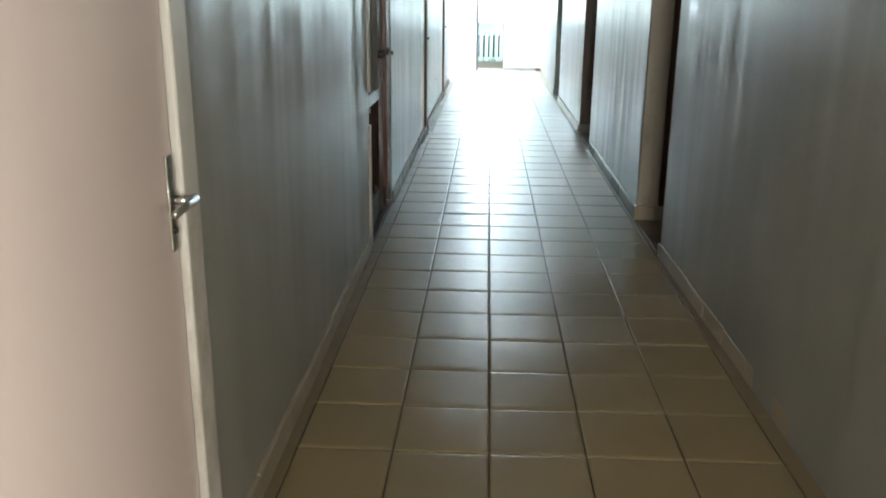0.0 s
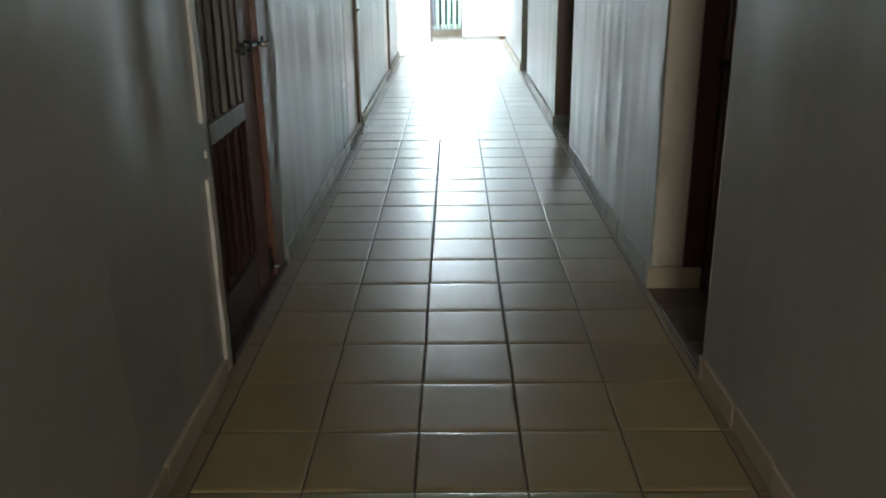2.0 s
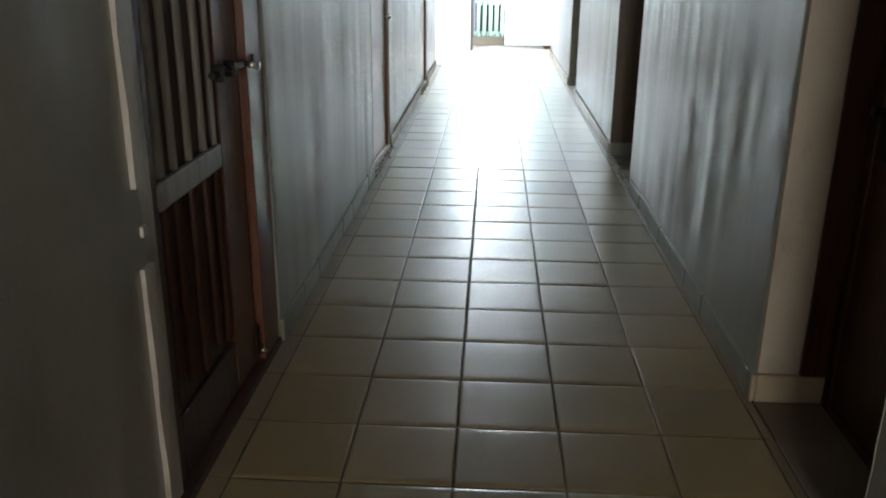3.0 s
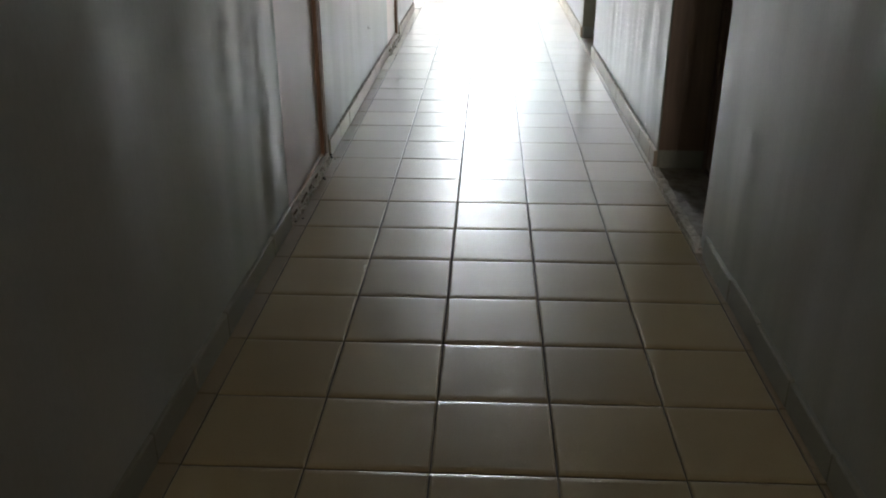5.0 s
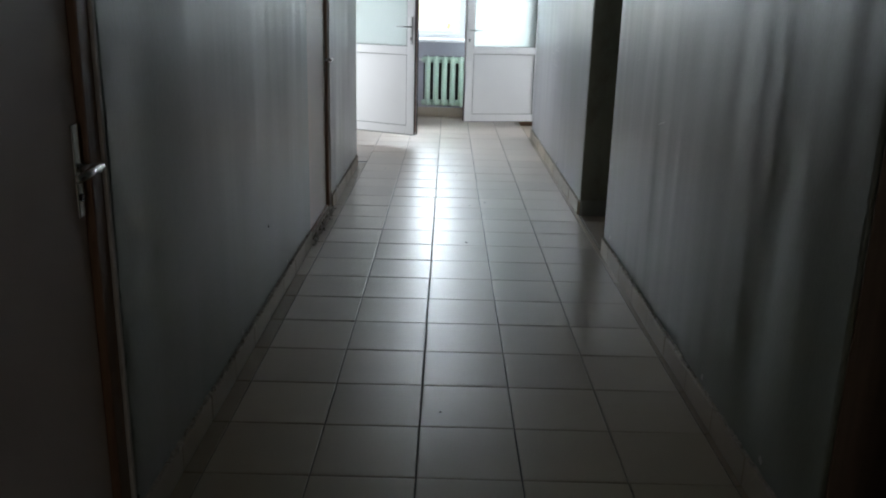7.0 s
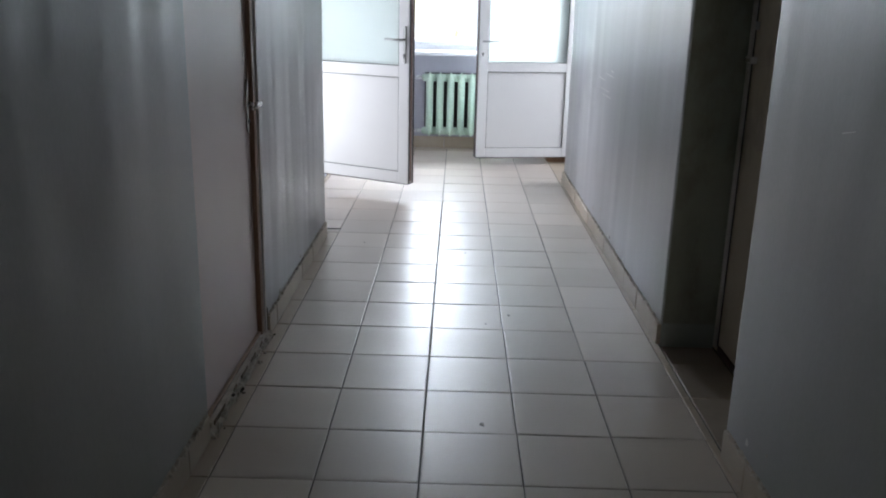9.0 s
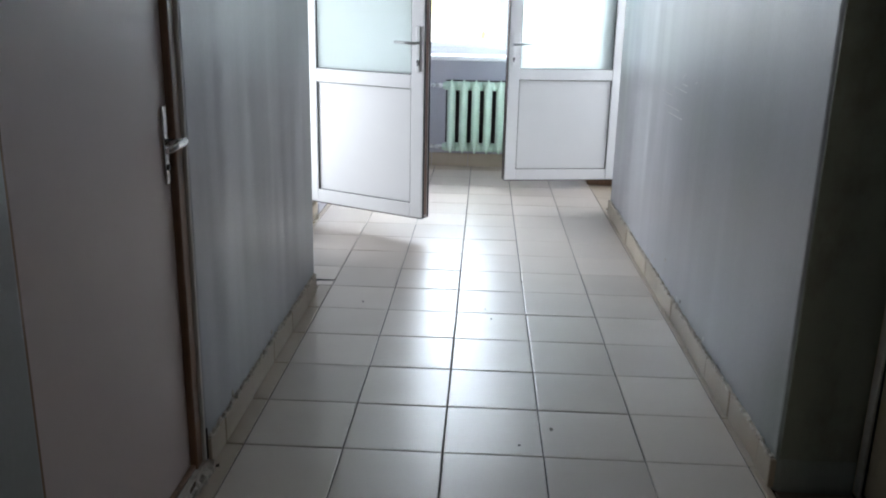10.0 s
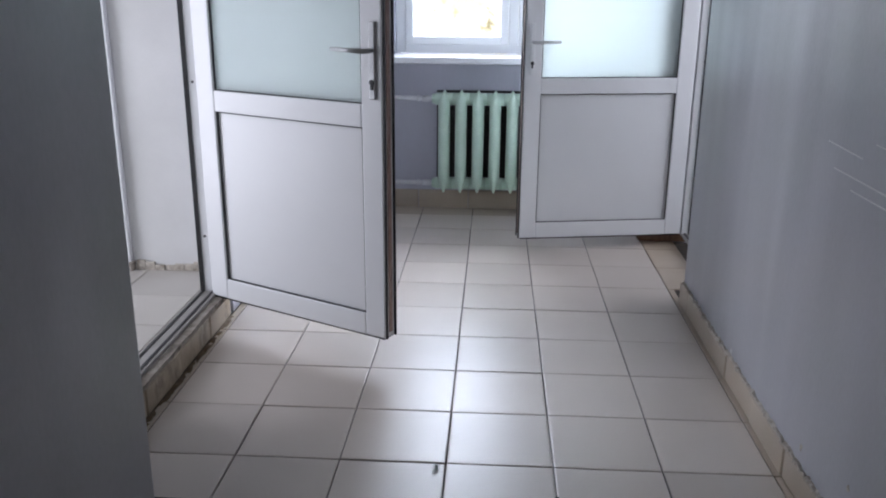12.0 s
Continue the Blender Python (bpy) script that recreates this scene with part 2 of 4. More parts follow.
CHROME = surface("worn_chrome", (0.55, 0.54, 0.52), (0.72, 0.71, 0.69), (0.12, 0.26), 30.0, metal=1.0)
SATIN = surface("satin_grey_metal", (0.50, 0.51, 0.51), (0.60, 0.61, 0.61), (0.3, 0.42), 30.0, metal=0.45)
BLACK_IRON = surface("black_iron", (0.012, 0.011, 0.010), (0.04, 0.035, 0.03), (0.35, 0.55), 30.0, metal=0.5)
MINT = surface("mint_radiator_enamel", (0.47, 0.62, 0.50), (0.57, 0.71, 0.585), (0.3, 0.45), 9.0, relief=0.15, stain=(0.34, 0.48, 0.38))
PIPE = surface("white_pipe_enamel", (0.55, 0.55, 0.56), (0.68, 0.68, 0.69), (0.35, 0.5), 9.0)
SILL = surface("white_sill_laminate", (0.74, 0.75, 0.76), (0.80, 0.80, 0.81), (0.29, 0.36), 4.0)
FROST, GLASS = frosted(), clear_glass()


# ---- building helpers ----
def finish(name, bm, mat, smooth=False):
    bmesh.ops.recalc_face_normals(bm, faces=bm.faces)
    me = bpy.data.meshes.new(name)
    bm.to_mesh(me)
    bm.free()
    me.materials.append(mat)
    if smooth:
        for p in me.polygons:
            p.use_smooth = True
    return new(name, me)


def part(name, bm, mat, parent, label="", smooth=False):
    ob = finish(name, bm, mat, smooth)
    ob.parent = parent
    return tagged(ob, label)


def thing(name, m, label, category, kind="", group=""):
    ob = new(name)
    ob.matrix_world = m
    ob.empty_display_size = 0.1
    return tagged(ob, label, category, group, kind)


def block(bm, x0, x1, y0, y1, z0, z1, bevel=0.0, seg=2):
    r = bmesh.ops.create_cube(bm, size=1)
    for v in r["verts"]:
        v.co = ((x0 + x1) / 2 + v.co.x * (x1 - x0), (y0 + y1) / 2 + v.co.y * (y1 - y0), (z0 + z1) / 2 + v.co.z * (z1 - z0))
    if bevel:
        edges = list({e for v in r["verts"] for e in v.link_edges})
        bmesh.ops.bevel(bm, geom=edges, offset=bevel, segments=seg, profile=0.5, affect="EDGES")
    return bm


def prism(bm, plan, z0, z1, round_at=(), radius=0.015):
    """An upright prism over plan points, with chosen upright edges rounded."""
    lo = [bm.verts.new((x, y, z0)) for x, y in plan]
    hi = [bm.verts.new((x, y, z1)) for x, y in plan]
    n = len(plan)
    bm.faces.new(lo)
    bm.faces.new(hi)
    for i in range(n):
        bm.faces.new((lo[i], lo[(i + 1) % n], hi[(i + 1) % n], hi[i]))
    edges = [e for i in round_at for e in lo[i].link_edges if hi[i] in e.verts]
    if edges:
        bmesh.ops.bevel(bm, geom=edges, offset=radius, segments=4, profile=0.5, affect="EDGES")
    return bm


def rod(bm, a, b, r0, r1=None, seg=12):
    a, b = Vector(a), Vector(b)
    m = Matrix.Translation((a + b) / 2) @ (b - a).to_track_quat("Z", "Y").to_matrix().to_4x4()
    bmesh.ops.create_cone(bm, cap_ends=True, segments=seg, radius1=r0, radius2=r0 if r1 is None else r1, depth=(b - a).length, matrix=m)
    return bm


def loft(bm, rings):
    """A closed skin through rings of equal point counts."""
    made = [[bm.verts.new(p) for p in ring] for ring in rings]
    n = len(made[0])
    for a, b in zip(made, made[1:]):
        for i in range(n):
            bm.faces.new((a[i], a[(i + 1) % n], b[(i + 1) % n], b[i]))
    bm.faces.new(made[0])
    bm.faces.new(made[-1])
    return bm


def oval(cx, cy, z, rx, ry, n=12):
    return [(cx + rx * math.cos(2 * math.pi * i / n), cy + ry * math.sin(2 * math.pi * i / n), z) for i in range(n)]


def rough_bar(bm, x0, x1, y0, y1, z0, z1, step=0.03, jag=0.006, seed=0):
    """A lumpy bar along y: each cross-section differs a little."""
    rnd = random.Random(seed)
    n = max(2, int((y1 - y0) / step))
    rings = []
    for i in range(n + 1):
        y = y0 + (y1 - y0) * i / n
        j = [rnd.uniform(-jag, jag) for _ in range(4)]
        rings.append([(x0, y, z0), (x1 + j[0], y + j[3] * 0.4, z0), (x1 + j[0] * 0.6, y, z1 + j[1] - jag), (x0, y, z1 + j[2] - jag)])
    return loft(bm, rings)


# ---- large structure ----
bm = bmesh.new()
block(bm, -2.8, 3.2, -3.4, 18.9, -0.25, -0.006)
floor = tagged(finish("floor", bm, GROUT), "cream glazed floor tiles with dark grout joints", "floor", kind="structure")

# Unseen ceiling; its whitewash is darkened to lessen the bounced light.
bm = bmesh.new()
block(bm, -2.8, 3.2, -3.4, 18.9, HIGH, HIGH + 0.2)
tagged(finish("ceiling", bm, DIMMED), "whitewashed corridor ceiling, darkened to cut bounced light", "ceiling", kind="structure")

LEFT_GAPS = [(1.72, 2.678), (5.632, 6.70), (9.22, 10.10), (12.80, 13.63)]
RIGHT_GAPS = [(5.60, 6.385), (9.06, 9.99), (12.79, 13.65)]
WALL_END_L, WALL_END_R = 15.215, 16.982
DEEP_L, DEEP_R = 0.20, 0.22


def side(y):
    """Faces of the corridor's two walls at y: the older stretch widens a little."""
    k = min(max((5.66 - y) / 3.0, 0), 1.0)
    return XL + 0.022 * k, XR + 0.055 * k


def long_wall(name, gaps, start, stop, hand, deep, top, label):
    bm = bmesh.new()
    y = start
    for a, b in gaps + [(stop, None)]:
        i0, i1 = side(y + 1e-4)[hand], side(a - 1e-4)[hand]
        back = (XL - deep) if hand == 0 else (XR + deep)
        prism(bm, [(i0, y), (i1, a), (back, a), (back, y)], -0.05, HIGH, (0, 1), 0.014 if hand == 0 else 0.024)
        if b is not None:
            j0, j1 = side(a + 1e-4)[hand], side(b - 1e-4)[hand]
            prism(bm, [(j0, a), (j1, b), (back, b), (back, a)], top, HIGH)
            y = b
    return tagged(finish(name, bm, PAINT), label, "wall", kind="structure")


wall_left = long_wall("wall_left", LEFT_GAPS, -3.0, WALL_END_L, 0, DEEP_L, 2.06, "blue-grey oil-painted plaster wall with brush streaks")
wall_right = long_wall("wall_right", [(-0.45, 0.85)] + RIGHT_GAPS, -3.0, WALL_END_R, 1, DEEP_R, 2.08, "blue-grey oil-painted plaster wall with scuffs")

# landing by the window: set-back side walls with doorways
bm = bmesh.new()
for a, b, z0, z1 in ((WALL_END_L, 15.76, -0.05, HIGH), (16.68, END, -0.05, HIGH), (15.76, 16.68, 2.12, HIGH)):
    block(bm, -1.052, -0.955, a, b, z0, z1)
block(bm, -1.052, XL - DEEP_L - 0.001, WALL_END_L - 0.1, WALL_END_L - 0.001, -0.05, HIGH)
tagged(finish("wall_landing_left", bm, LILAC), "lilac-grey painted wall around a doorway", "wall", kind="structure")
bm = bmesh.new()
for a, b, z0, z1 in ((WALL_END_R + 0.001, 16.99, -0.05, HIGH), (16.99, 17.90, 2.08, HIGH)):
    block(bm, 1.112, 1.165, a, b, z0, z1)
block(bm, 0.915, 1.165, 17.90, END, -0.05, HIGH)
tagged(finish("wall_landing_right", bm, LILAC), "lilac-grey painted wall around a doorway", "wall", kind="structure")

# window wall
WX0, WX1, WZ0, WZ1 = -0.475, 0.91, 0.92, 2.36
bm = bmesh.new()
block(bm, -2.8, 3.2, END, END + 0.34, -0.05, WZ0 - 0.04)
block(bm, -2.8, 3.2, END, END + 0.34, WZ1, HIGH)
block(bm, -2.8, WX0, END, END + 0.34, WZ0 - 0.04, WZ1)
block(bm, WX1, 3.2, END, END + 0.34, WZ0 - 0.04, WZ1)
tagged(finish("wall_window", bm, LILAC), "lilac-grey painted wall below the window", "wall", kind="structure")

# outer shell with the other daylight openings, all unseen and added
bm = bmesh.new()
block(bm, -2.8, -2.6, -3.2, 15.5, -0.05, HIGH)
block(bm, -2.8, -2.6, 16.6, 18.52, -0.05, HIGH)
block(bm, -2.8, -2.6, 15.5, 16.6, 2.3, HIGH)
block(bm, -2.8, -2.6, 15.5, 16.6, -0.05, 0.12)
block(bm, 3.0, 3.2, -3.2, -2.0, -0.05, HIGH)
block(bm, 3.0, 3.2, -2.0, 0.4, -0.05, 0.85)
block(bm, 3.0, 3.2, -2.0, 0.4, 2.4, HIGH)
block(bm, 3.0, 3.2, 0.4, 16.6, -0.05, HIGH)
block(bm, 3.0, 3.2, 16.6, 18.0, -0.05, 0.9)
block(bm, 3.0, 3.2, 16.6, 18.0, 2.3, HIGH)
block(bm, 3.0, 3.2, 18.0, 18.52, -0.05, HIGH)
for x0, x1, z0, z1 in ((-2.6, -0.5, -0.05, HIGH), (0.8, 3.0, -0.05, HIGH), (-0.5, 0.8, -0.05, 0.9), (-0.5, 0.8, 2.3, HIGH)):
    block(bm, x0, x1, -3.2, -3.0, z0, z1)
tagged(finish("wall_outer", bm, PLASTER), "plain whitewashed outer walls closing the rooms", "wall", kind="structure")

# partitions between the unlit side rooms and the lobbies
bm = bmesh.new()
block(bm, -2.6, -1.053, 15.05, WALL_END_L - 0.001, -0.05, HIGH)
block(bm, -2.6, -1.053, 16.90, 17.0, -0.05, HIGH)
tagged(finish("wall_lobby", bm, PLASTER), "rough whitewashed wall of the side lobby", "wall", kind="structure")
bm = bmesh.new()
block(bm, 1.166, 3.0, 16.75, 16.90, -0.05, HIGH)
block(bm, 1.166, 3.0, 2.4, 2.55, -0.05, HIGH)
tagged(finish("wall_side_room", bm, PLASTER), "plain whitewashed partition wall", "wall", kind="structure")

# daylight outside
def outside(name, strength, corners, leafy=False, tone=(0.94, 0.97, 1.0)):
    bm = bmesh.new()
    bm.faces.new([bm.verts.new(c) for c in corners])
    return tagged(finish(name, bm, daylight(name + "_glow", strength, leafy, tone)), "bright hazy daylight outside a window", "backdrop", kind="structure")


outside("backdrop_sky", GLOW_END, [(-1.9, 20.2, 1.55), (2.4, 20.2, 1.55), (2.4, 20.2, 3.8), (-1.9, 20.2, 3.8)], tone=(0.85, 0.945, 1.0))
outside("backdrop_trees", GLOW_TREES, [(-1.9, 20.2, -0.3), (2.4, 20.2, -0.3), (2.4, 20.2, 1.55), (-1.9, 20.2, 1.55)], True)
# Hall and rear panels are unseen, added for warm light from behind the start.
outside("backdrop_hall", GLOW_ROOM, [(3.4, -2.3, 0.5), (3.4, 0.7, 0.5), (3.4, 0.7, 2.7), (3.4, -2.3, 2.7)], tone=(1.0, 0.885, 0.745))
outside("backdrop_rear", GLOW_REAR, [(-0.7, -3.4, 0.7), (1.0, -3.4, 0.7), (1.0, -3.4, 2.5), (-0.7, -3.4, 2.5)], tone=(1.0, 0.885, 0.745))
outside("backdrop_lobby", GLOW_LEFT, [(-3.0, 15.3, 0), (-3.0, 16.8, 0), (-3.0, 16.8, 2.6), (-3.0, 15.3, 2.6)])
outside("backdrop_room", GLOW_RIGHT, [(3.4, 16.4, 0.6), (3.4, 18.2, 0.6), (3.4, 18.2, 2.6), (3.4, 16.4, 2.6)])


# ---- window ----
def window():
    w = thing("window_1", pose(0, END + 0.10, 0), "white plastic window with two bright panes", "window", "structure")
    d0, d1 = 0.0, 0.07
    for x0, x1, z0, z1 in ((WX0, WX0 + 0.055, WZ0, WZ1), (WX1 - 0.055, WX1, WZ0, WZ1), (WX0 + 0.055, WX1 - 0.055, WZ0, WZ0 + 0.05), (WX0 + 0.055, WX1 - 0.055, WZ1 - 0.055, WZ1), (0.19, 0.245, WZ0 + 0.05, WZ1 - 0.055)):
        part("window_frame", block(bmesh.new(), x0, x1, d0, d1, z0, z1, 0.004), PVC, w)
    for a, b in ((WX0 + 0.057, 0.188), (0.247, WX1 - 0.057)):
        z0, z1 = WZ0 + 0.052, WZ1 - 0.057
        sash = part("sash", block(bmesh.new(), a, a + 0.045, -0.015, 0.05, z0, z1, 0.005), PVC, w)
        for x0, x1, p0, p1 in ((b - 0.045, b, z0, z1), (a + 0.045, b - 0.045, z0, z0 + 0.045), (a + 0.045, b - 0.045, z1 - 0.045, z1)):
            part("rail", block(bmesh.new(), x0, x1, -0.015, 0.05, p0, p1, 0.005), PVC, sash)
        pane = part("pane", block(bmesh.new(), a + 0.045, b - 0.045, 0.015, 0.021, z0 + 0.045, z1 - 0.045), GLASS, sash)
        pane.visible_shadow = False
    hm = bmesh.new()
    block(hm, 0.150, 0.172, -0.03, -0.016, 1.58, 1.68, 0.003)
    block(hm, 0.152, 0.170, -0.055, -0.03, 1.60, 1.62, 0.003)
    block(hm, 0.152, 0.170, -0.06, -0.045, 1.48, 1.625, 0.004)
    part("window_handle", hm, PVC, w)
    return w


window()
bm = block(bmesh.new(), WX0 - 0.28, WX1 + 0.004, END - 0.20, END + 0.099, WZ0 - 0.038, WZ0 - 0.002, 0.008, 3)
tagged(finish("window_sill", bm, SILL), "white laminated window sill board above the radiator", "window sill", kind="structure")


# ---- radiator ----
def radiator():
    r = thing("radiator", pose(-0.173, 18.385, 0.14), "mint green cast iron radiator below the window", "radiator")
    pitch, count, h = 0.0985, 7, 0.585
    bm = bmesh.new()
    for cy in (-0.040, 0.040):
        ring = []
        for k in range(15):
            u = k / 14
            taper = min(1.0, 0.16 + 3.2 * min(u, 1 - u) ** 0.62 * 0.9)
            ring.append(oval(0, cy, u * h, 0.033 * taper, 0.043 * (0.35 + 0.65 * taper), 12))
        loft(bm, ring)
    for z in (0.045, h - 0.045):
        rod(bm, (-pitch / 2, 0, z), (pitch / 2, 0, z), 0.036, seg=14)
        block(bm, -0.012, 0.012, -0.042, 0.042, z - 0.03, z + 0.03, 0.008)
    block(bm, -0.006, 0.006, -0.042, 0.042, 0.05, h - 0.05)
    first = part("section", bm, MINT, r, smooth=False)
    for p in first.data.polygons:
        p.use_smooth = True
    for i in range(1, count):
        ob = new("section", first.data)
        ob.parent = r
        ob.location.x = i * pitch
    for z in (0.045, h - 0.045):
        part("plug", rod(bmesh.new(), (-pitch / 2 - 0.022, 0, z), (-pitch / 2, 0, z), 0.026, 0.033, 8), MINT, r)
    for x in (0.5, count - 1.5):
        part("bracket", block(bmesh.new(), x * pitch - 0.01, x * pitch + 0.01, -0.03, 0.134, h - 0.105, h - 0.085, 0.003), BLACK_IRON, r)
    return r


radiator()
# Dark sheet on the wall, put in for the shade between the radiator sections.
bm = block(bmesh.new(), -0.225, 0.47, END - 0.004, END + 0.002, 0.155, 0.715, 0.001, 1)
tagged(finish("wall_patch", bm, SHADE_BACKING), "dark backing patch for the shade behind the radiator", "wall patch", kind="structure")
for z, sag in ((0.68, 0.008), (0.185, -0.004)):
    bm = bmesh.new()
    rod(bm, (-0.954, 18.41, z + sag), (-0.245, 18.385, z), 0.0125, seg=12)
    rod(bm, (-0.30, 18.387, z), (-0.255, 18.3855, z), 0.018, seg=8)
    rod(bm, (-0.33, 18.388, z), (-0.318, 18.3875, z), 0.017, seg=8)
    tagged(finish("heating_pipe", bm, PIPE, True), "white painted heating pipe feeding the radiator", "pipe", "heating pipes")


# ---- plastic doors on the landing ----
def pvc_door(name, hinge, angle, bottom, hand, w, label, plate_mat):
    """A half-glazed leaf; x runs from hinge to free edge. hand: the side of the leaf on which the lever shows its long arm."""
    d = thing(name, pose(hinge[0], hinge[1], bottom, 0, 0, angle), label, "door", "structure")
    h, st, dp = 1.95, 0.088, 0.03
    leaf = part("leaf", block(bmesh.new(), 0, st, -dp, dp, 0, h, 0.006), PVC, d)
    part("stile", block(bmesh.new(), w - st, w - 0.002, -dp, dp, 0, h, 0.006), PVC, leaf)
    for z0, z1 in ((0, 0.080), (0.735, 0.812), (h - 0.09, h)):
        part("rail", block(bmesh.new(), st, w - st, -dp, dp, z0, z1, 0.004), PVC, leaf)
    for z0, z1 in ((0.080, 0.735), (0.812, h - 0.09)):
        for face in (-1, 1):
            y0, y1 = sorted((face * 0.017, face * 0.024))
            gm = bmesh.new()
            block(gm, st, st + 0.004, y0, y1, z0, z1)
            block(gm, w - st - 0.004, w - st, y0, y1, z0, z1)
            block(gm, st + 0.004, w - st - 0.004, y0, y1, z0, z0 + 0.004)
            block(gm, st + 0.004, w - st - 0.004, y0, y1, z1 - 0.004, z1)
            part("gasket", gm, GASKET, leaf, "thin black rubber seal")
    part("panel", block(bmesh.new(), st, w - st, -0.014, 0.014, 0.080, 0.735), PVC_PANEL, leaf)
    part("pane", block(bmesh.new(), st, w - st, -0.010, 0.010, 0.812, h - 0.09), FROST, leaf, "frosted glass pane")
    em = bmesh.new()
    block(em, w - 0.002, w + 0.001, -0.010, 0.010, 0.02, h - 0.02)
    part("lock_strip", em, LOCK_STRIP, d, "brownish steel lock strip")
    for y0, y1 in ((-dp + 0.001, -dp + 0.008), (dp - 0.008, dp - 0.001)):
        part("edge_seal", block(bmesh.new(), w - 0.002, w + 0.004, y0, y1, 0.0, h), GASKET, d, "black rubber edge seal")
    part("lower_seal", block(bmesh.new(), 0.01, w - 0.01, -dp + 0.004, dp - 0.004, -0.006, 0.0), GASKET, d, "black rubber lower seal")
    for face in (-1, 1):
        y = face * dp
        plate = part("handle_plate", block(bmesh.new(), w - 0.049, w - 0.025, min(y, y + face * 0.009), max(y, y + face * 0.009), 0.83, 1.075, 0.004), plate_mat, d, "narrow handle plate")
        lm = bmesh.new()
        rod(lm, (w - 0.037, y, 0.985), (w - 0.037, y + face * 0.055, 0.985), 0.008)
        rod(lm, (w - 0.033, y + face * 0.052, 0.985), (w - 0.165, y + face * 0.052, 0.988), 0.008, 0.0065)
        part("lever", lm, SATIN, plate, smooth=True)
        km = bmesh.new()
        rod(km, (w - 0.037, y + face * 0.008, 0.885), (w - 0.037, y + face * 0.0125, 0.885), 0.009)
        block(km, w - 0.041, w - 0.033, min(y + face * 0.008, y + face * 0.0125), max(y + face * 0.008, y + face * 0.0125), 0.862, 0.885)
        part("keyhole", km, GASKET, plate, "dark keyhole")
    for z in (0.18, 0.95, 1.72):
        part("hinge", rod(bmesh.new(), (-0.010, hand * (dp + 0.008), z), (-0.010, hand * (dp + 0.008), z + 0.10), 0.010), PVC, d)
    return d


def aim(a, b):
    return math.degrees(math.atan2(b[1] - a[1], b[0] - a[0]))


HL, FL = (-0.978, 16.625), (-0.240, 16.238)
HR, FR = (1.104, 17.866), (0.252, 17.712)
pvc_door("door_6", HL, aim(HL, FL), 0.115, 1, 0.845, "white plastic half-glazed door standing open on the landing", SATIN)
pvc_door("door_7", HR, aim(HR, FR), 0.060, -1, 0.868, "white plastic half-glazed door standing open by the wall", PVC)


def pvc_frame(name, x, inward, y0, y1, z0, z1, deep, label):
    """A door frame in a wall along y; inward is the way into the room."""
    fr = thing(name, pose(x, 0, 0), label, "door frame", "structure")
    a, b = sorted((0, inward * deep))
    for p0, p1, q0, q1 in ((y0, y0 + 0.05, z0, z1), (y1 - 0.05, y1, z0, z1), (y0 + 0.05, y1 - 0.05, z1 - 0.05, z1)):
        part("post", block(bmesh.new(), a, b, p0, p1, q0, q1, 0.004), PVC, fr)
    part("seal", block(bmesh.new(), inward * (deep - 0.012) - 0.009, inward * (deep - 0.012) + 0.009, y1 - 0.0535, y1 - 0.0498, z0 + 0.014, z1 - 0.05), GASKET, fr, "black rubber seal")
    part("sill", block(bmesh.new(), a, b, y0 + 0.05, y1 - 0.05, z0, z0 + 0.014, 0.003), SILL_METAL, fr, "dull metal sill")
    for at in (0.016, deep - 0.016):
        part("sill_seal", block(bmesh.new(), inward * at - 0.005, inward * at + 0.005, y0 + 0.052, y1 - 0.052, z0 + 0.012, z0 + 0.017), GASKET, fr, "black rubber sill seal")
    for z in (0.35, 0.95, 1.6):
        part("screw", rod(bmesh.new(), (0.035 * inward, y1 - 0.053, z), (0.035 * inward, y1 - 0.0495, z), 0.005, seg=8), BLACK_IRON, fr, "dark screw head")
    return fr


pvc_frame("door_frame_1", -0.978, -1, 15.765, 16.675, 0.108, 2.115, 0.072, "white plastic door frame above a tiled step")
pvc_frame("door_frame_2", 1.118, 1, 16.995, 17.895, 0.045, 2.075, 0.055, "white plastic door frame of the opposite doorway")

# step under the lobby doorway, faced with cut tiles
bm = block(bmesh.new(), -2.6, -0.958, 15.19, 16.898, -0.05, 0.106)
step = tagged(finish("lobby_step", bm, CONCRETE), "raised lobby floor with a worn tiled step edge", "step", kind="structure")
for i, (a, b) in enumerate(((15.50, 15.80), (15.805, 16.105), (16.11, 16.41), (16.415, 16.66))):
    part("riser_tile", block(bmesh.new(), -0.957, -0.944 + 0.002 * (i % 2), a, b, 0.006, 0.094, 0.003, 1), RISER, step, "stained brownish cut tile")
part("mortar_edge", rough_bar(bmesh.new(), -0.990, -0.948, 15.77, 16.67, 0.085, 0.112, 0.05, 0.0025, 3), CONCRETE, step, "worn mortar edge")
part("grime", rough_bar(bmesh.new(), -0.945, -0.926, 15.50, 16.66, -0.003, 0.007, 0.03, 0.005, 9), GRIME, step, "brown dirt along the foot of the step")
for i in range(6):
    for j in range(5):
        x0, y0 = -1.06 - T * (i + 1), 15.36 + T * j
        if y0 + T < 16.9 and x0 > -2.6:
            part("tile", block(bmesh.new(), x0 + 0.002, x0 + T - 0.002, y0 + 0.002, y0 + T - 0.002, 0.106, 0.113, 0.002, 1), TILE_NEW, step)
# inner lobby doorway with a pale post and a chipped wall base
lobby = thing("door_frame_3", pose(0, 16.898, 0), "white plastic frame of an inner lobby door", "door frame", "structure")
part("post", block(bmesh.new(), -1.50, -1.435, -0.03, 0.0, 0.15, 2.15, 0.004), PVC, lobby)
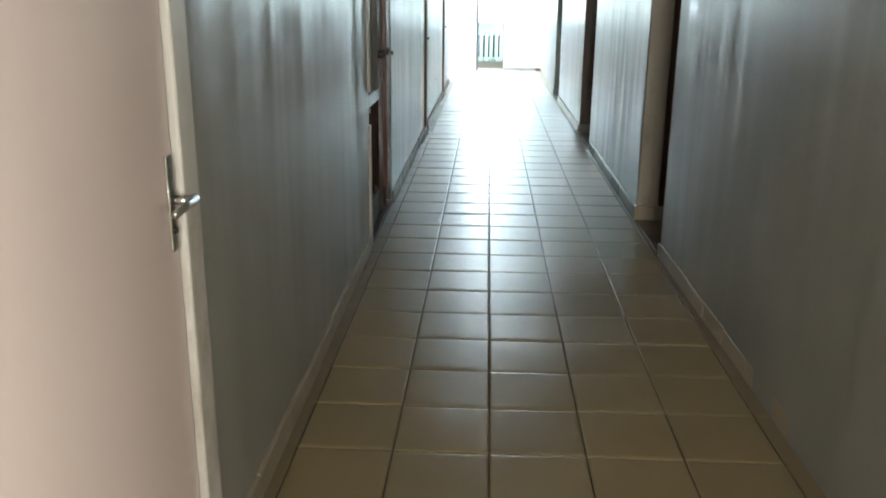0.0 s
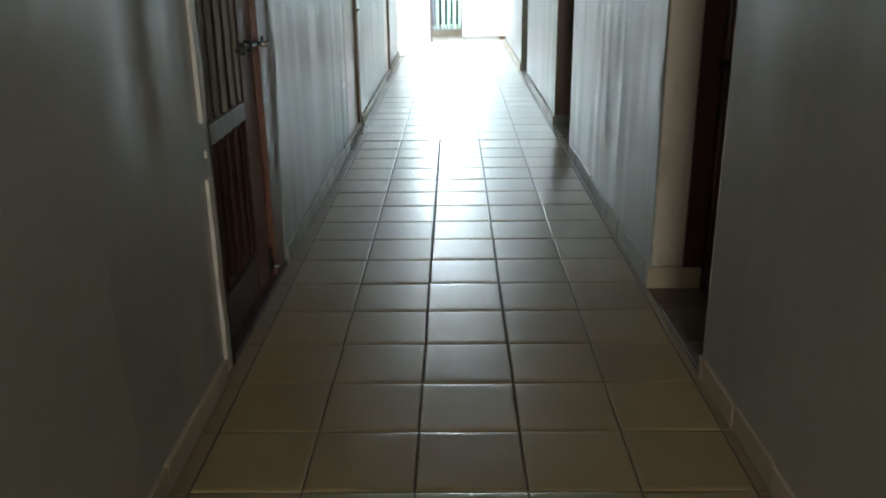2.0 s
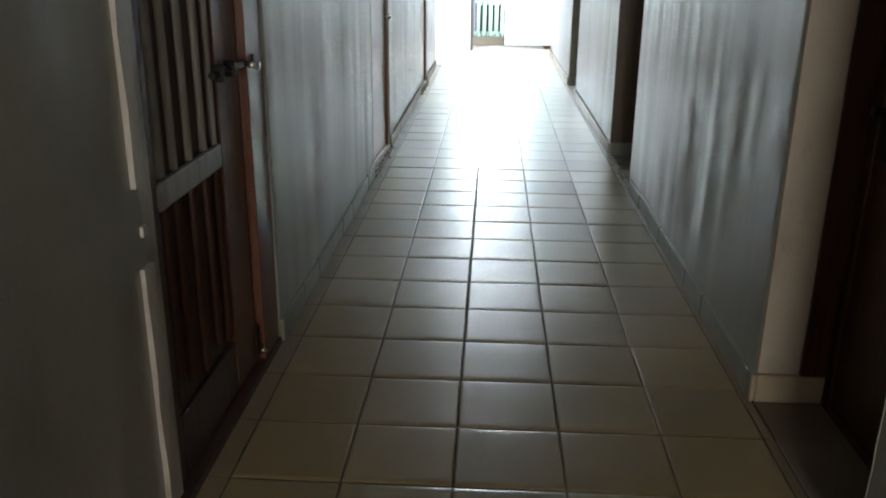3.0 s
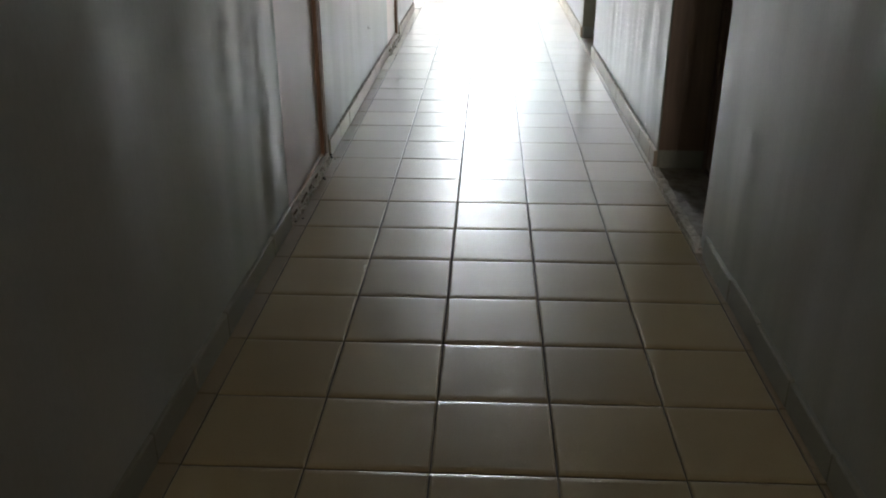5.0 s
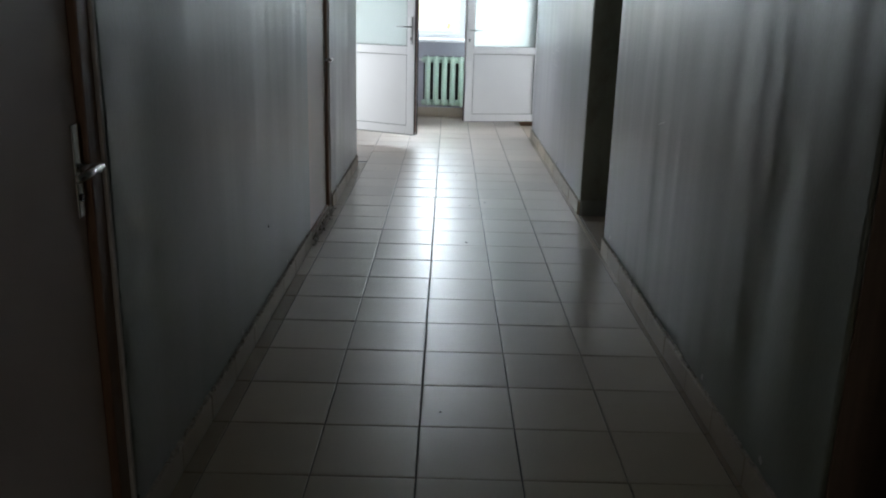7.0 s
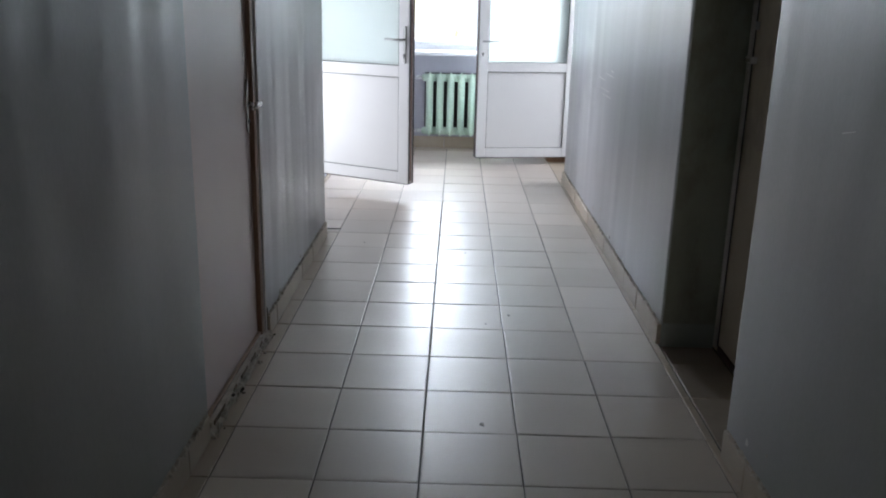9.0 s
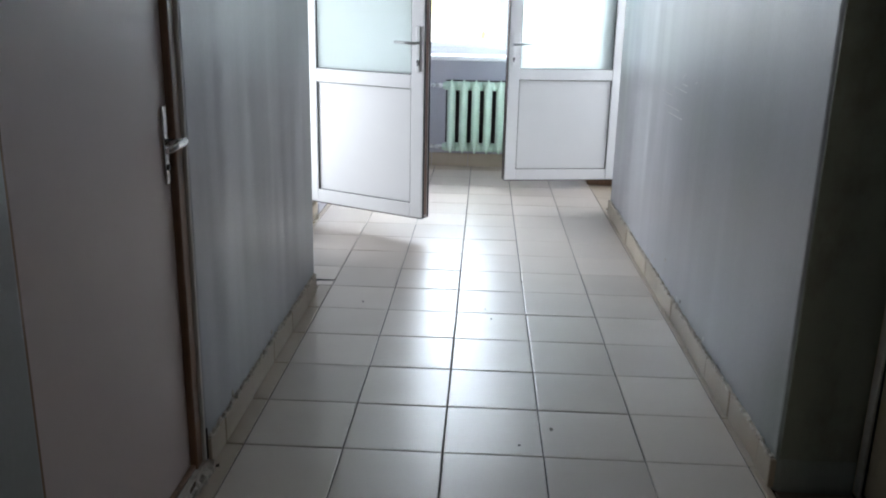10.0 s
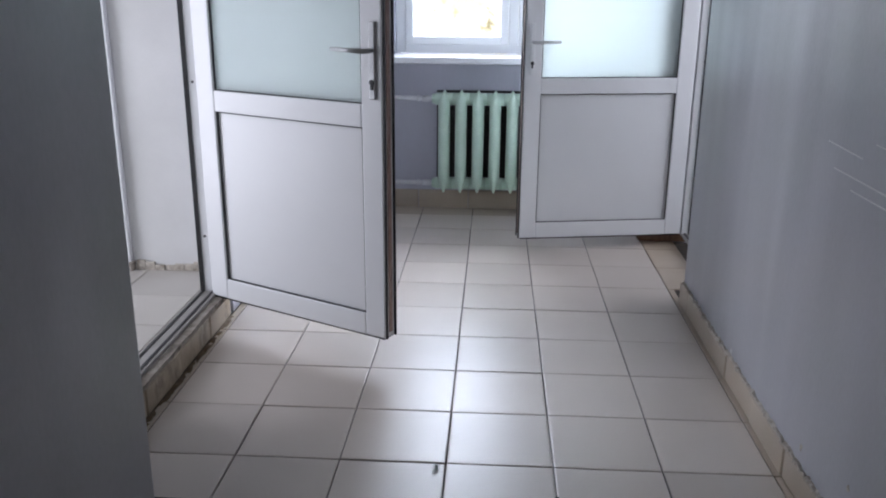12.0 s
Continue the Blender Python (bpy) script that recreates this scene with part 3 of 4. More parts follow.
part("foot", block(bmesh.new(), -1.495, -1.425, -0.04, 0.0, 0.107, 0.152, 0.006), CONCRETE, lobby, "crumbled dark mortar foot")
part("head", block(bmesh.new(), -2.40, -1.502, -0.03, 0.0, 2.09, 2.15, 0.004), PVC, lobby)
part("panel", block(bmesh.new(), -2.40, -1.502, -0.012, 0.0, 0.15, 2.088), PVC_PANEL, lobby)
bm = bmesh.new()
rnd = random.Random(8)
for k in range(9):
    x = -1.42 + 0.042 * k
    block(bm, x, x + 0.041, 16.882 + rnd.uniform(0, 0.008), 16.8985, 0.107, 0.128 + rnd.uniform(0, 0.028), 0.003, 1)
tagged(finish("broken_plaster", bm, MORTAR), "crumbled plaster edge along the lobby wall base", "plaster", kind="structure")


# ---- corridor doors ----
def handle_set(door, x, y, z, out, toward):
    """Long plate, stem and lever; out: +1 into the corridor along x; toward: way of the lever along y."""
    pm = block(bmesh.new(), min(x, x + out * 0.007), max(x, x + out * 0.007), y - 0.016, y + 0.016, z - 0.105, z + 0.09, 0.003)
    plate = part("handle_plate", pm, CHROME, door, "worn chrome handle plate")
    lm = bmesh.new()
    rod(lm, (x, y, z), (x + out * 0.05, y, z), 0.0095, 0.011)
    rod(lm, (x + out * 0.047, y + 0.012 * -toward, z + 0.002), (x + out * 0.050, y + toward * 0.108, z - 0.003), 0.0105, 0.008)
    part("lever", lm, CHROME, plate, "worn chrome lever", True)
    km = bmesh.new()
    rod(km, (x + out * 0.006, y, z - 0.062), (x + out * 0.0105, y, z - 0.062), 0.0075)
    part("keyhole", km, BLACK_IRON, plate, "dark keyhole")


def crumbs(parent, x0, x1, y0, y1, count, seed):
    """Loose mortar flakes and dark holes along a broken sill."""
    rnd = random.Random(seed)
    for name, mat, label, low in (("flake", MORTAR, "loose mortar flakes", 0.4), ("hole", GROUT, "dark holes in the mortar", 0.0)):
        bm = bmesh.new()
        for _ in range(count):
            u = rnd.random() ** 1.5
            x, y, r = x0 + (x1 - x0) * u, rnd.uniform(y0, y1), rnd.uniform(0.003, 0.009)
            z = 0.022 * (1 - u) + 0.001
            rings = [[(px + rnd.uniform(-0.3, 0.3) * r, py + rnd.uniform(-0.5, 0.5) * r, pz) for px, py, pz in oval(x, y, z + h * r, k * r, k * r * 1.6, 5)] for h, k in ((-0.5, 1.0), (low, 0.8), (low + 0.35, 0.35))]
            loft(bm, rings)
        part(name, bm, mat, parent, label)


def enamel_door(name, y0, y1, post, face, label, leaf_mat, frame_mat, seed):
    """A closed flush leaf in the left wall, hinged on the near side."""
    d = thing(name, pose(0, 0, 0), label, "door", "structure")
    xf = face - 0.022
    part("leaf", block(bmesh.new(), xf - 0.04, xf, y0 + 0.022, y1 - post - 0.003, 0.045, 2.0, 0.003), leaf_mat, d)
    part("frame_post", block(bmesh.new(), xf - 0.055, face - 0.004, y1 - post, y1 - 0.018, 0.03, 2.058, 0.004), frame_mat, d, "brown wooden frame post")
    part("frame_strip", block(bmesh.new(), xf - 0.03, face + 0.003, y1 - 0.017, y1 - 0.001, 0.03, 2.058, 0.004), PALE_TRIM if leaf_mat is LEAF_PINK else frame_mat, d, "pale cover strip")
    part("frame_post", block(bmesh.new(), xf - 0.055, face - 0.012, y0 + 0.001, y0 + 0.02, 0.03, 2.058, 0.003), frame_mat, d)
    part("frame_head", block(bmesh.new(), xf - 0.055, face - 0.012, y0 + 0.021, y1 - post - 0.001, 2.003, 2.058, 0.003), frame_mat, d)
    part("threshold", rough_bar(bmesh.new(), xf - 0.06, face + 0.006, y0 + 0.004, y1 - 0.02, -0.003, 0.040, 0.05, 0.003, seed), BEIGE, d, "scuffed beige threshold")
    part("stop_rail", block(bmesh.new(), xf - 0.02, face - 0.008, y0 + 0.02, y1 - post, 0.036, 0.05, 0.004), BROWN_FRAME, d)
    part("mortar", rough_bar(bmesh.new(), face, face + 0.020, y0 - 0.03, y1 + 0.01, -0.003, 0.026, 0.022, 0.008, seed + 1), MORTAR, d, "crumbled mortar at the sill")
    rnd = random.Random(seed + 2)
    y = y0 + 0.03
    while y < y1 - 0.12:
        run = rnd.uniform(0.04, 0.13)
        part("crack", block(bmesh.new(), face + 0.003, face + 0.009, y, y + run, 0.020, 0.0315 + rnd.uniform(0, 0.002)), GRIME, d, "dark crack in the crumbled sill")
        y += run + rnd.uniform(0.03, 0.12)
    part("gap", block(bmesh.new(), face - 0.004, face + 0.004, y1 + 0.0005, y1 + 0.009, 0.03, 0.125), GROUT, d, "dark gap beside the frame foot")
    crumbs(d, face + 0.012, face + 0.040, y0 - 0.02, y1 + 0.01, 9, seed)
    handle_set(d, xf, y1 - post - 0.030, 0.962, 1, -1)
    return d


enamel_door("door_3", 9.22, 10.10, 0.078, XL, "closed pinkish enamel door in a brown wooden frame", LEAF_PINK, BROWN_FRAME, 11)
enamel_door("door_4", 12.80, 13.63, 0.066, XL, "closed pinkish enamel door with a chrome lever handle", LEAF_PINK, BROWN_FRAME, 21)


def first_door():
    xw = side(2.7)[0]
    d = thing("door_1", pose(0, 0, 0), "closed pinkish cream door with white casing and chrome handle", "door", "structure")
    part("leaf", block(bmesh.new(), xw - 0.045, xw - 0.004, 1.80, 2.675, 0.03, 2.0, 0.003), LEAF_PINK, d)
    part("casing", block(bmesh.new(), xw - 0.01, xw + 0.014, 2.680, 2.770, 0.0, 2.10, 0.006), PALE_TRIM, d, "white painted casing")
    part("casing", block(bmesh.new(), xw - 0.01, xw + 0.020, 1.63, 1.72, 0.0, 2.10, 0.006), PALE_TRIM, d, "white painted casing")
    part("cover_strip", block(bmesh.new(), xw - 0.006, xw + 0.008, 2.772, 2.786, 0.0, 2.10, 0.003), PALE_TRIM, d)
    part("casing", block(bmesh.new(), xw - 0.01, xw + 0.016, 1.722, 2.678, 2.012, 2.10, 0.006), PALE_TRIM, d)
    handle_set(d, xw - 0.004, 2.645, 0.985, 1, -1)
    return d


first_door()


def dark_door():
    """Dark slatted door with a worn pale cross rail and an iron bolt; the gloss on the upper slats is put into a pale
    colour.
    """
    d = thing("door_2", pose(0, 0, 0), "dark brown wooden door with sheen painted on its slats and an iron bolt", "door", "structure")
    xf = XL - 0.045
    part("leaf", block(bmesh.new(), xf - 0.04, xf, 5.755, 6.50, 0.03, 2.0, 0.003), DARK_DOOR, d)
    part("near_stile", block(bmesh.new(), xf, xf + 0.012, 5.758, 5.80, 0.03, 2.0, 0.003), DARK_DOOR, d)
    part("stile", block(bmesh.new(), xf, xf + 0.014, 6.285, 6.497, 0.03, 2.0, 0.004), DARK_RED, d, "reddish brown varnished stile")
    part("lower_rail", block(bmesh.new(), xf, xf + 0.012, 5.803, 6.283, 0.03, 0.20, 0.004), DARK_DOOR, d)
    part("cross_rail", block(bmesh.new(), xf, xf + 0.020, 5.79, 6.27, 0.765, 0.835, 0.006), WORN_SHEEN_PALE, d, "worn pale cross rail")
    # Upper slats carry their gloss highlights as pale colour.
    for i, y in enumerate((5.838, 5.925, 6.035, 6.150, 6.240)):
        for z0, z1 in ((0.22 + 0.03 * (i % 2), 0.762), (0.838, 1.90)):
            sm = bmesh.new()
            loft(sm, [oval(xf + 0.002, y, z, 0.016, 0.013, 10) for z in (z0, z0 + 0.01, z1 - 0.01, z1)])
            part("slat", sm, WORN_SHEEN_PALE if z0 > 0.5 else DARK_DOOR, d, "rounded upright slat", True)
    part("frame_post", block(bmesh.new(), xf - 0.05, XL - 0.006, 6.512, 6.698, 0.0, 2.058, 0.002), DARK_RED, d, "reddish brown frame post")
    part("frame_post", block(bmesh.new(), xf - 0.05, XL - 0.020, 5.634, 5.738, 0.0, 2.058, 0.006), PALE_TRIM, d, "pale inner frame post")
    part("frame_head", block(bmesh.new(), xf - 0.05, XL - 0.020, 5.753, 6.511, 2.005, 2.058, 0.006), DARK_RED, d)
    for z0, z1 in ((0.02, 0.70), (0.88, 2.08)):
        cm = rough_bar(bmesh.new(), 0, 0.012, z0, z1, 0, 0.052, 0.08, 0.0025, 5)
        for v in cm.verts:
            v.co = (XL + 0.001 + v.co.x, 5.578 + v.co.z, v.co.y)
        part("casing", cm, PALE_TRIM, d, "broken white painted casing strip")
    part("casing_stub", block(bmesh.new(), XL - 0.006, XL + 0.008, 5.602, 5.626, 0.765, 0.79, 0.003), PALE_TRIM, d)
    part("threshold", rough_bar(bmesh.new(), xf - 0.04, XL + 0.004, 5.70, 6.69, -0.003, 0.028, 0.25, 0.001, 31), DARK_DOOR, d, "dark wooden threshold")
    bolt = part("bolt", rod(bmesh.new(), (xf + 0.030, 6.20, 1.035), (xf + 0.030, 6.60, 1.035), 0.010), BLACK_IRON, d, "black iron sliding bolt")
    for y in (6.25, 6.36, 6.56):
        part("bolt_guide", block(bmesh.new(), xf, xf + 0.046, y, y + 0.022, 1.012, 1.058, 0.004), BLACK_IRON, bolt)
    part("bolt_knob", rod(bmesh.new(), (xf + 0.030, 6.49, 1.035), (xf + 0.085, 6.49, 1.03), 0.008, 0.013), CHROME, bolt, "bright bolt knob", True)
    fb = part("foot_bolt", rod(bmesh.new(), (xf + 0.025, 6.455, 0.05), (xf + 0.025, 6.455, 0.17), 0.007), BLACK_IRON, d, "small iron foot bolt")
    part("bolt_knob", rod(bmesh.new(), (xf + 0.025, 6.455, 0.085), (xf + 0.060, 6.455, 0.085), 0.006, 0.009), CHROME, fb, "bright bolt knob", True)
    return d


dark_door()

# doors set deep in the other wall
BACK_R = XR + DEEP_R


def recessed_door(name, y0, y1, leaf_mat, post_mat, label, plate, lining=None):
    d = thing(name, pose(0, 0, 0), label, "door", "structure")
    x = BACK_R + 0.001
    part("leaf", block(bmesh.new(), x + 0.004, x + 0.044, y0 + 0.05, y1 - 0.052, 0.03, 2.02, 0.003), leaf_mat, d)
    for a, b in ((y0 - 0.02, y0 + 0.048), (y1 - 0.05, y1 + 0.03)):
        part("frame_post", block(bmesh.new(), x, x + 0.06, a, b, 0.0, 2.10, 0.004), post_mat, d)
    part("frame_head", block(bmesh.new(), x, x + 0.06, y0 + 0.049, y1 - 0.051, 2.023, 2.10, 0.004), post_mat, d)
    part("threshold", block(bmesh.new(), x, x + 0.06, y0 + 0.049, y1 - 0.051, -0.003, 0.028, 0.004), DARK_DOOR, d, "dark wooden threshold")
    if lining:
        deep = XR + 0.135 if lining is COLUMN else x - 0.002
        if lining is COLUMN:
            part("inner_lining", block(bmesh.new(), deep + 0.002, x - 0.002, y1 - 0.012, y1 + 0.003, 0.0, 2.06, 0.002, 1), DARK_DOOR, d, "dark brown inner lining")
        part("jamb_lining", block(bmesh.new(), XR + 0.004, deep, y1 - 0.005, y1 + 0.003, 0.10, 2.06, 0.002, 1), lining, d, "painted lining of the doorway side")
    if plate == "lock":
        pl = part("lock_plate", block(bmesh.new(), x - 0.006, x + 0.003, y1 - 0.135, y1 - 0.095, 0.82, 1.02, 0.003), BLACK_IRON, d, "black iron lock plate")
        part("knob", rod(bmesh.new(), (x - 0.05, y1 - 0.115, 0.96), (x - 0.004, y1 - 0.115, 0.96), 0.016, 0.009), BLACK_IRON, pl)
    else:
        hp = part("latch", block(bmesh.new(), x - 0.012, x + 0.003, y1 - 0.10, y1 - 0.01, 1.15, 1.175, 0.003), PALE_TRIM, d, "painted slide latch")
        part("latch_stud", rod(bmesh.new(), (x - 0.03, y1 - 0.06, 1.1625), (x - 0.01, y1 - 0.06, 1.1625), 0.006), CHROME, hp)
        part("hasp", block(bmesh.new(), x - 0.006, x + 0.003, y1 - 0.085, y1 - 0.06, 1.27, 1.30, 0.003), SATIN, d, "small iron hasp")
        part("joint", block(bmesh.new(), x - 0.003, x - 0.0005, y1 - 0.063, y1 - 0.0555, 0.03, 2.02), GASKET, d, "dark joint beside the cover strip")
        part("cover_strip", block(bmesh.new(), x - 0.010, x - 0.0005, y1 - 0.055, y1 - 0.02, 0.02, 2.06, 0.003), PALE_TRIM, d, "pale cover strip")
    return d


recessed_door("door_9", 5.60, 6.385, DARK_DOOR, DARK_DOOR, "closed almost black door deep in its recess", "lock", COLUMN)
recessed_door("door_8", 9.06, 9.99, BROWN_DOOR, BROWN_DOOR, "closed dark brown door deep in its recess", "lock", BROWN_DOOR)
recessed_door("door_5", 12.79, 13.65, LEAF_CREAM, LEAF_CREAM, "closed stained cream door deep in its recess", "latch", JAMB)
bm = rough_bar(bmesh.new(), 0.955, 0.918, 9.00, 9.97, -0.003, 0.030, 0.05, 0.008, 41)
tagged(finish("doorway_sill", bm, MORTAR), "broken pale mortar sill across the doorway", "sill", kind="structure")
bm = block(bmesh.new(), 0.958, BACK_R, 9.065, 9.985, -0.004, 0.012)
tagged(finish("recess_floor", bm, CONCRETE), "dark dirty concrete floor of the doorway recess", "floor", kind="structure")


# ---- skirting tiles ----
def baseboard(name, runs, hand, height, mortar, label, glaze=None):
    bb = thing(name, pose(0, 0, 0), label, "baseboard", "structure")
    rnd = random.Random(hash_of(name))
    for a, b in runs:
        first = math.ceil((a - ROW0) / T)
        cuts = [a] + [ROW0 + T * k for k in range(first, first + 60) if a + 0.03 < ROW0 + T * k < b - 0.03] + [b]
        for y0, y1 in zip(cuts, cuts[1:]):
            f0 = side((y0 + y1) / 2)[hand]
            s = 1 if hand == 0 else -1
            th, h = 0.013 + rnd.uniform(-0.002, 0.002), height + rnd.uniform(-0.004, 0.004)
            bm = bmesh.new()
            x0, x1 = sorted((f0 - s * 0.012, f0 + s * th))
            block(bm, x0, x1, y0 + 0.0015, y1 - 0.0015, 0.001, h, 0.003, 1)
            for v in bm.verts:
                v.co.x += side(v.co.y)[hand] - f0
            part("skirting_tile", bm, glaze or SKIRT, bb)
        if mortar:
            f0 = side((a + b) / 2)[hand]
            bm = rough_bar(bmesh.new(), 0, 0.011, a + 0.01, b - 0.01, height - 0.004, height + 0.010, 0.016, 0.0055, int(a * 10))
            for v in bm.verts:
                v.co.x = side(v.co.y)[hand] + (v.co.x if hand == 0 else -v.co.x)
            part("mortar_bead", bm, MORTAR, bb, "flaked pale mortar bead")
    return bb


def hash_of(text):
    return sum(ord(c) * (i + 1) for i, c in enumerate(text))


baseboard("baseboard_left_old", [(-1.0, 1.62), (2.79, 5.575)], 0, 0.082, False, "worn cream skirting tiles along the painted wall")
baseboard("baseboard_left", [(10.11, 12.77), (13.64, 15.20)], 0, 0.088, True, "chipped cream skirting tiles with flaked mortar")
baseboard("baseboard_right_old", [(0.86, 5.58)], 1, 0.082, False, "worn cream skirting tiles along the painted wall")
baseboard("baseboard_right", [(10.0, 12.76), (13.66, 16.972)], 1, 0.090, True, "chipped cream skirting tiles with flaked mortar")
baseboard("baseboard_left_dull", [(6.705, 9.19)], 0, 0.086, False, "dull grimy skirting smeared with wall paint", SKIRT_DULL)
baseboard("baseboard_right_dull", [(6.40, 8.96)], 1, 0.088, False, "dull grimy skirting smeared with wall paint", SKIRT_DULL)
bb = thing("baseboard_end", pose(0, 0, 0), "brownish skirting tiles below the radiator", "baseboard", "structure")
for k in range(6):
    x0 = -0.945 + T * k
    part("skirting_tile", block(bmesh.new(), x0 + 0.0015, min(x0 + T, 0.91) - 0.0015, END - 0.013, END + 0.003, 0.001, 0.112, 0.003, 1), SKIRT, bb)
for y0, y1 in ((17.915, 18.20), (18.203, 18.50)):
    part("skirting_tile", block(bmesh.new(), 0.902, 0.918, y0, y1, 0.001, 0.09, 0.003, 1), BROWN_FRAME, bb)
part("skirting_tile", block(bmesh.new(), 0.905, 1.16, 17.888, 17.902, 0.001, 0.075, 0.003, 1), BROWN_FRAME, bb, "brown base strip")
for y0, y1 in ((16.70, 16.99), (16.993, 17.29), (17.293, 17.59), (17.593, 17.89), (17.893, 18.19), (18.193, 18.50)):
    part("skirting_tile", block(bmesh.new(), -0.958, -0.943, y0, y1, 0.001, 0.07, 0.003, 1), LILAC, bb, "skirting painted with the wall")
bj = thing("baseboard_jamb", pose(0, 0, 0), "pale skirting tile wrapped round the doorway corner", "baseboard", "structure")
part("skirting_tile", block(bmesh.new(), XR + 0.002, BACK_R - 0.004, 6.370, 6.390, 0.001, 0.098, 0.004, 1), SKIRT, bj)
part("skirting_tile", block(bmesh.new(), XR - 0.013, XR + 0.001, 6.371, 6.398, 0.001, 0.098, 0.004, 1), SKIRT, bj)

# ---- small marks ----
bm = bmesh.new()
for y0, z0, y1, z1 in ((15.636, 0.936, 15.43, 0.930), (15.375, 0.972, 15.15, 0.967), (15.24, 0.998, 15.15, 0.994), (15.58, 0.879, 15.26, 0.877), (15.47, 0.848, 15.19, 0.849), (15.02, 1.018, 14.98, 1.026)):
    rod(bm, (XR - 0.0002, y0, z0), (XR - 0.0002, y1, z1), 0.0014, 0.0020, 5)
sc = finish("scratch", bm, PLASTER)
sc.parent = wall_right
for y, z, dy, dz in ((11.75, 0.858, 0.05, -0.012), (12.27, 1.082, 0.03, -0.006), (15.22, 1.032, 0.03, -0.012)):
    x = XR - 0.0002
    sc = finish("scratch", rod(bmesh.new(), (x, y - dy, z - dz), (x, y + dy, z + dz), 0.0009, 0.0013, 5), PLASTER)
    sc.parent = wall_right


def chip(wall, hand, y, z, size, mat, seed):
    """A flake of paint missing from a wall: a thin irregular patch with a raised rim."""
    rnd = random.Random(seed)
    out = 1 if hand == 0 else -1
    x = side(y)[hand]
    shape = [(math.cos(2 * math.pi * k / 9) * rnd.uniform(0.5, 1.0), math.sin(2 * math.pi * k / 9) * rnd.uniform(0.5, 1.2)) for k in range(9)]
    bm = bmesh.new()
    loft(bm, [[(x + out * d, y + size * k * a, z + size * k * b) for a, b in shape] for d, k in ((-0.002, 1.0), (0.0012, 0.95), (0.0016, 0.6))])
    part("chip", bm, mat, wall, "small flake of missing paint")


for k, (wall, hand, y, z, size, mat) in enumerate((
        (wall_right, 1, 15.53, 0.137, 0.011, MORTAR), (wall_right, 1, 16.21, 0.108, 0.013, PLASTER), (wall_right, 1, 15.24, 0.20, 0.009, MORTAR), (wall_right, 1, 14.957, 0.115, 0.012, PLASTER), (wall_right, 1, 14.90, 0.120, 0.008, GROUT),
        (wall_right, 1, 14.50, 0.112, 0.012, PLASTER), (wall_right, 1, 12.60, 0.135, 0.014, PLASTER), (wall_right, 1, 12.45, 0.18, 0.007, MORTAR), (wall_right, 1, 10.35, 0.125, 0.014, PLASTER), (wall_right, 1, 10.9, 0.118, 0.012, PLASTER),
        (wall_left, 0, 11.71, 0.39, 0.010, GROUT), (wall_left, 0, 11.79, 0.37, 0.007, PLASTER), (wall_left, 0, 12.1, 0.112, 0.013, PLASTER), (wall_left, 0, 11.2, 0.116, 0.014, PLASTER), (wall_left, 0, 13.90, 0.106, 0.013, MORTAR), (wall_left, 0, 14.4, 0.115, 0.011, MORTAR))):
    chip(wall, hand, y, z, size, mat, 60 + k)


def worn_lit_edge(wall, hand, y, top, seed):
    """Bare plaster along a rubbed wall corner, uneven in width; the light the corner catches is in its pale colour."""
    rnd = random.Random(seed)
    R, out = (0.014, 1) if hand == 0 else (0.024, -1)
    cx, cy = side(y - 1e-3)[hand] - out * R, y - R
    rings, z = [], 0.10
    while z < top:
        a0, a1 = rnd.uniform(-0.05, 0.35), rnd.uniform(1.0, 1.45)
        arc = [a0 + (a1 - a0) * i / 4 for i in range(5)]
        wave = rnd.uniform(0.0008, 0.0020)
        rings.append([(cx + out * math.cos(a) * (R + wave), cy + math.sin(a) * (R + wave), z) for a in arc] + [(cx + out * math.cos(a) * (R - 0.004), cy + math.sin(a) * (R - 0.004), z) for a in reversed(arc)])
        z += rnd.uniform(0.05, 0.10)
    part("worn_lit_edge", loft(bmesh.new(), rings), BARE_LIT_EDGE, wall, "rubbed pale corner edge, caught light in its colour", True)


worn_lit_edge(wall_right, 1, 5.60, 2.0, 71)
worn_lit_edge(wall_right, 1, 9.06, 2.0, 72)
worn_lit_edge(wall_left, 0, 9.22, 2.0, 73)

# small dirt spots on the tiles
for k, (x, y, size, mat) in enumerate(((0.067, 10.828, 0.007, GROUT), (0.195, 12.922, 0.012, CONCRETE), (0.341, 13.953, 0.009, CONCRETE), (0.233, 13.84, 0.007, GROUT), (0.306, 15.457, 0.007, GROUT), (0.152, 14.928, 0.006, GROUT), (-0.429, 15.09, 0.006, GROUT), (0.127, 15.046, 0.005, GROUT))):
    rnd = random.Random(90 + k)
    shape = [(math.cos(2 * math.pi * i / 7) * rnd.uniform(0.4, 1.0) * size, math.sin(2 * math.pi * i / 7) * rnd.uniform(0.4, 1.3) * size) for i in range(7)]
    part("dirt_spot", prism(bmesh.new(), [(x + a, y + b) for a, b in shape], -0.002, 0.0012), mat, floor, "small dark speck of dirt")
bm = bmesh.new()
loft(bm, [[(x, y + s * 0.004 * math.sin(2.4 * u), z) for x, y, z in oval(0.03 * math.sin(3.0 * u) * 0.5, 0.045 * (u - 0.5), 0.0065, 0.003 + 0.003 * u, 0.003, 6)] for s, u in ((1, 0.0), (1, 0.35), (1, 0.7), (1, 1.0))])
litter = finish("paper_scrap", bm, PALE_TRIM)
litter.location = (-0.036, 15.57, -0.002)
tagged(litter, "small curled pale paper scrap on the tiles", "litter")
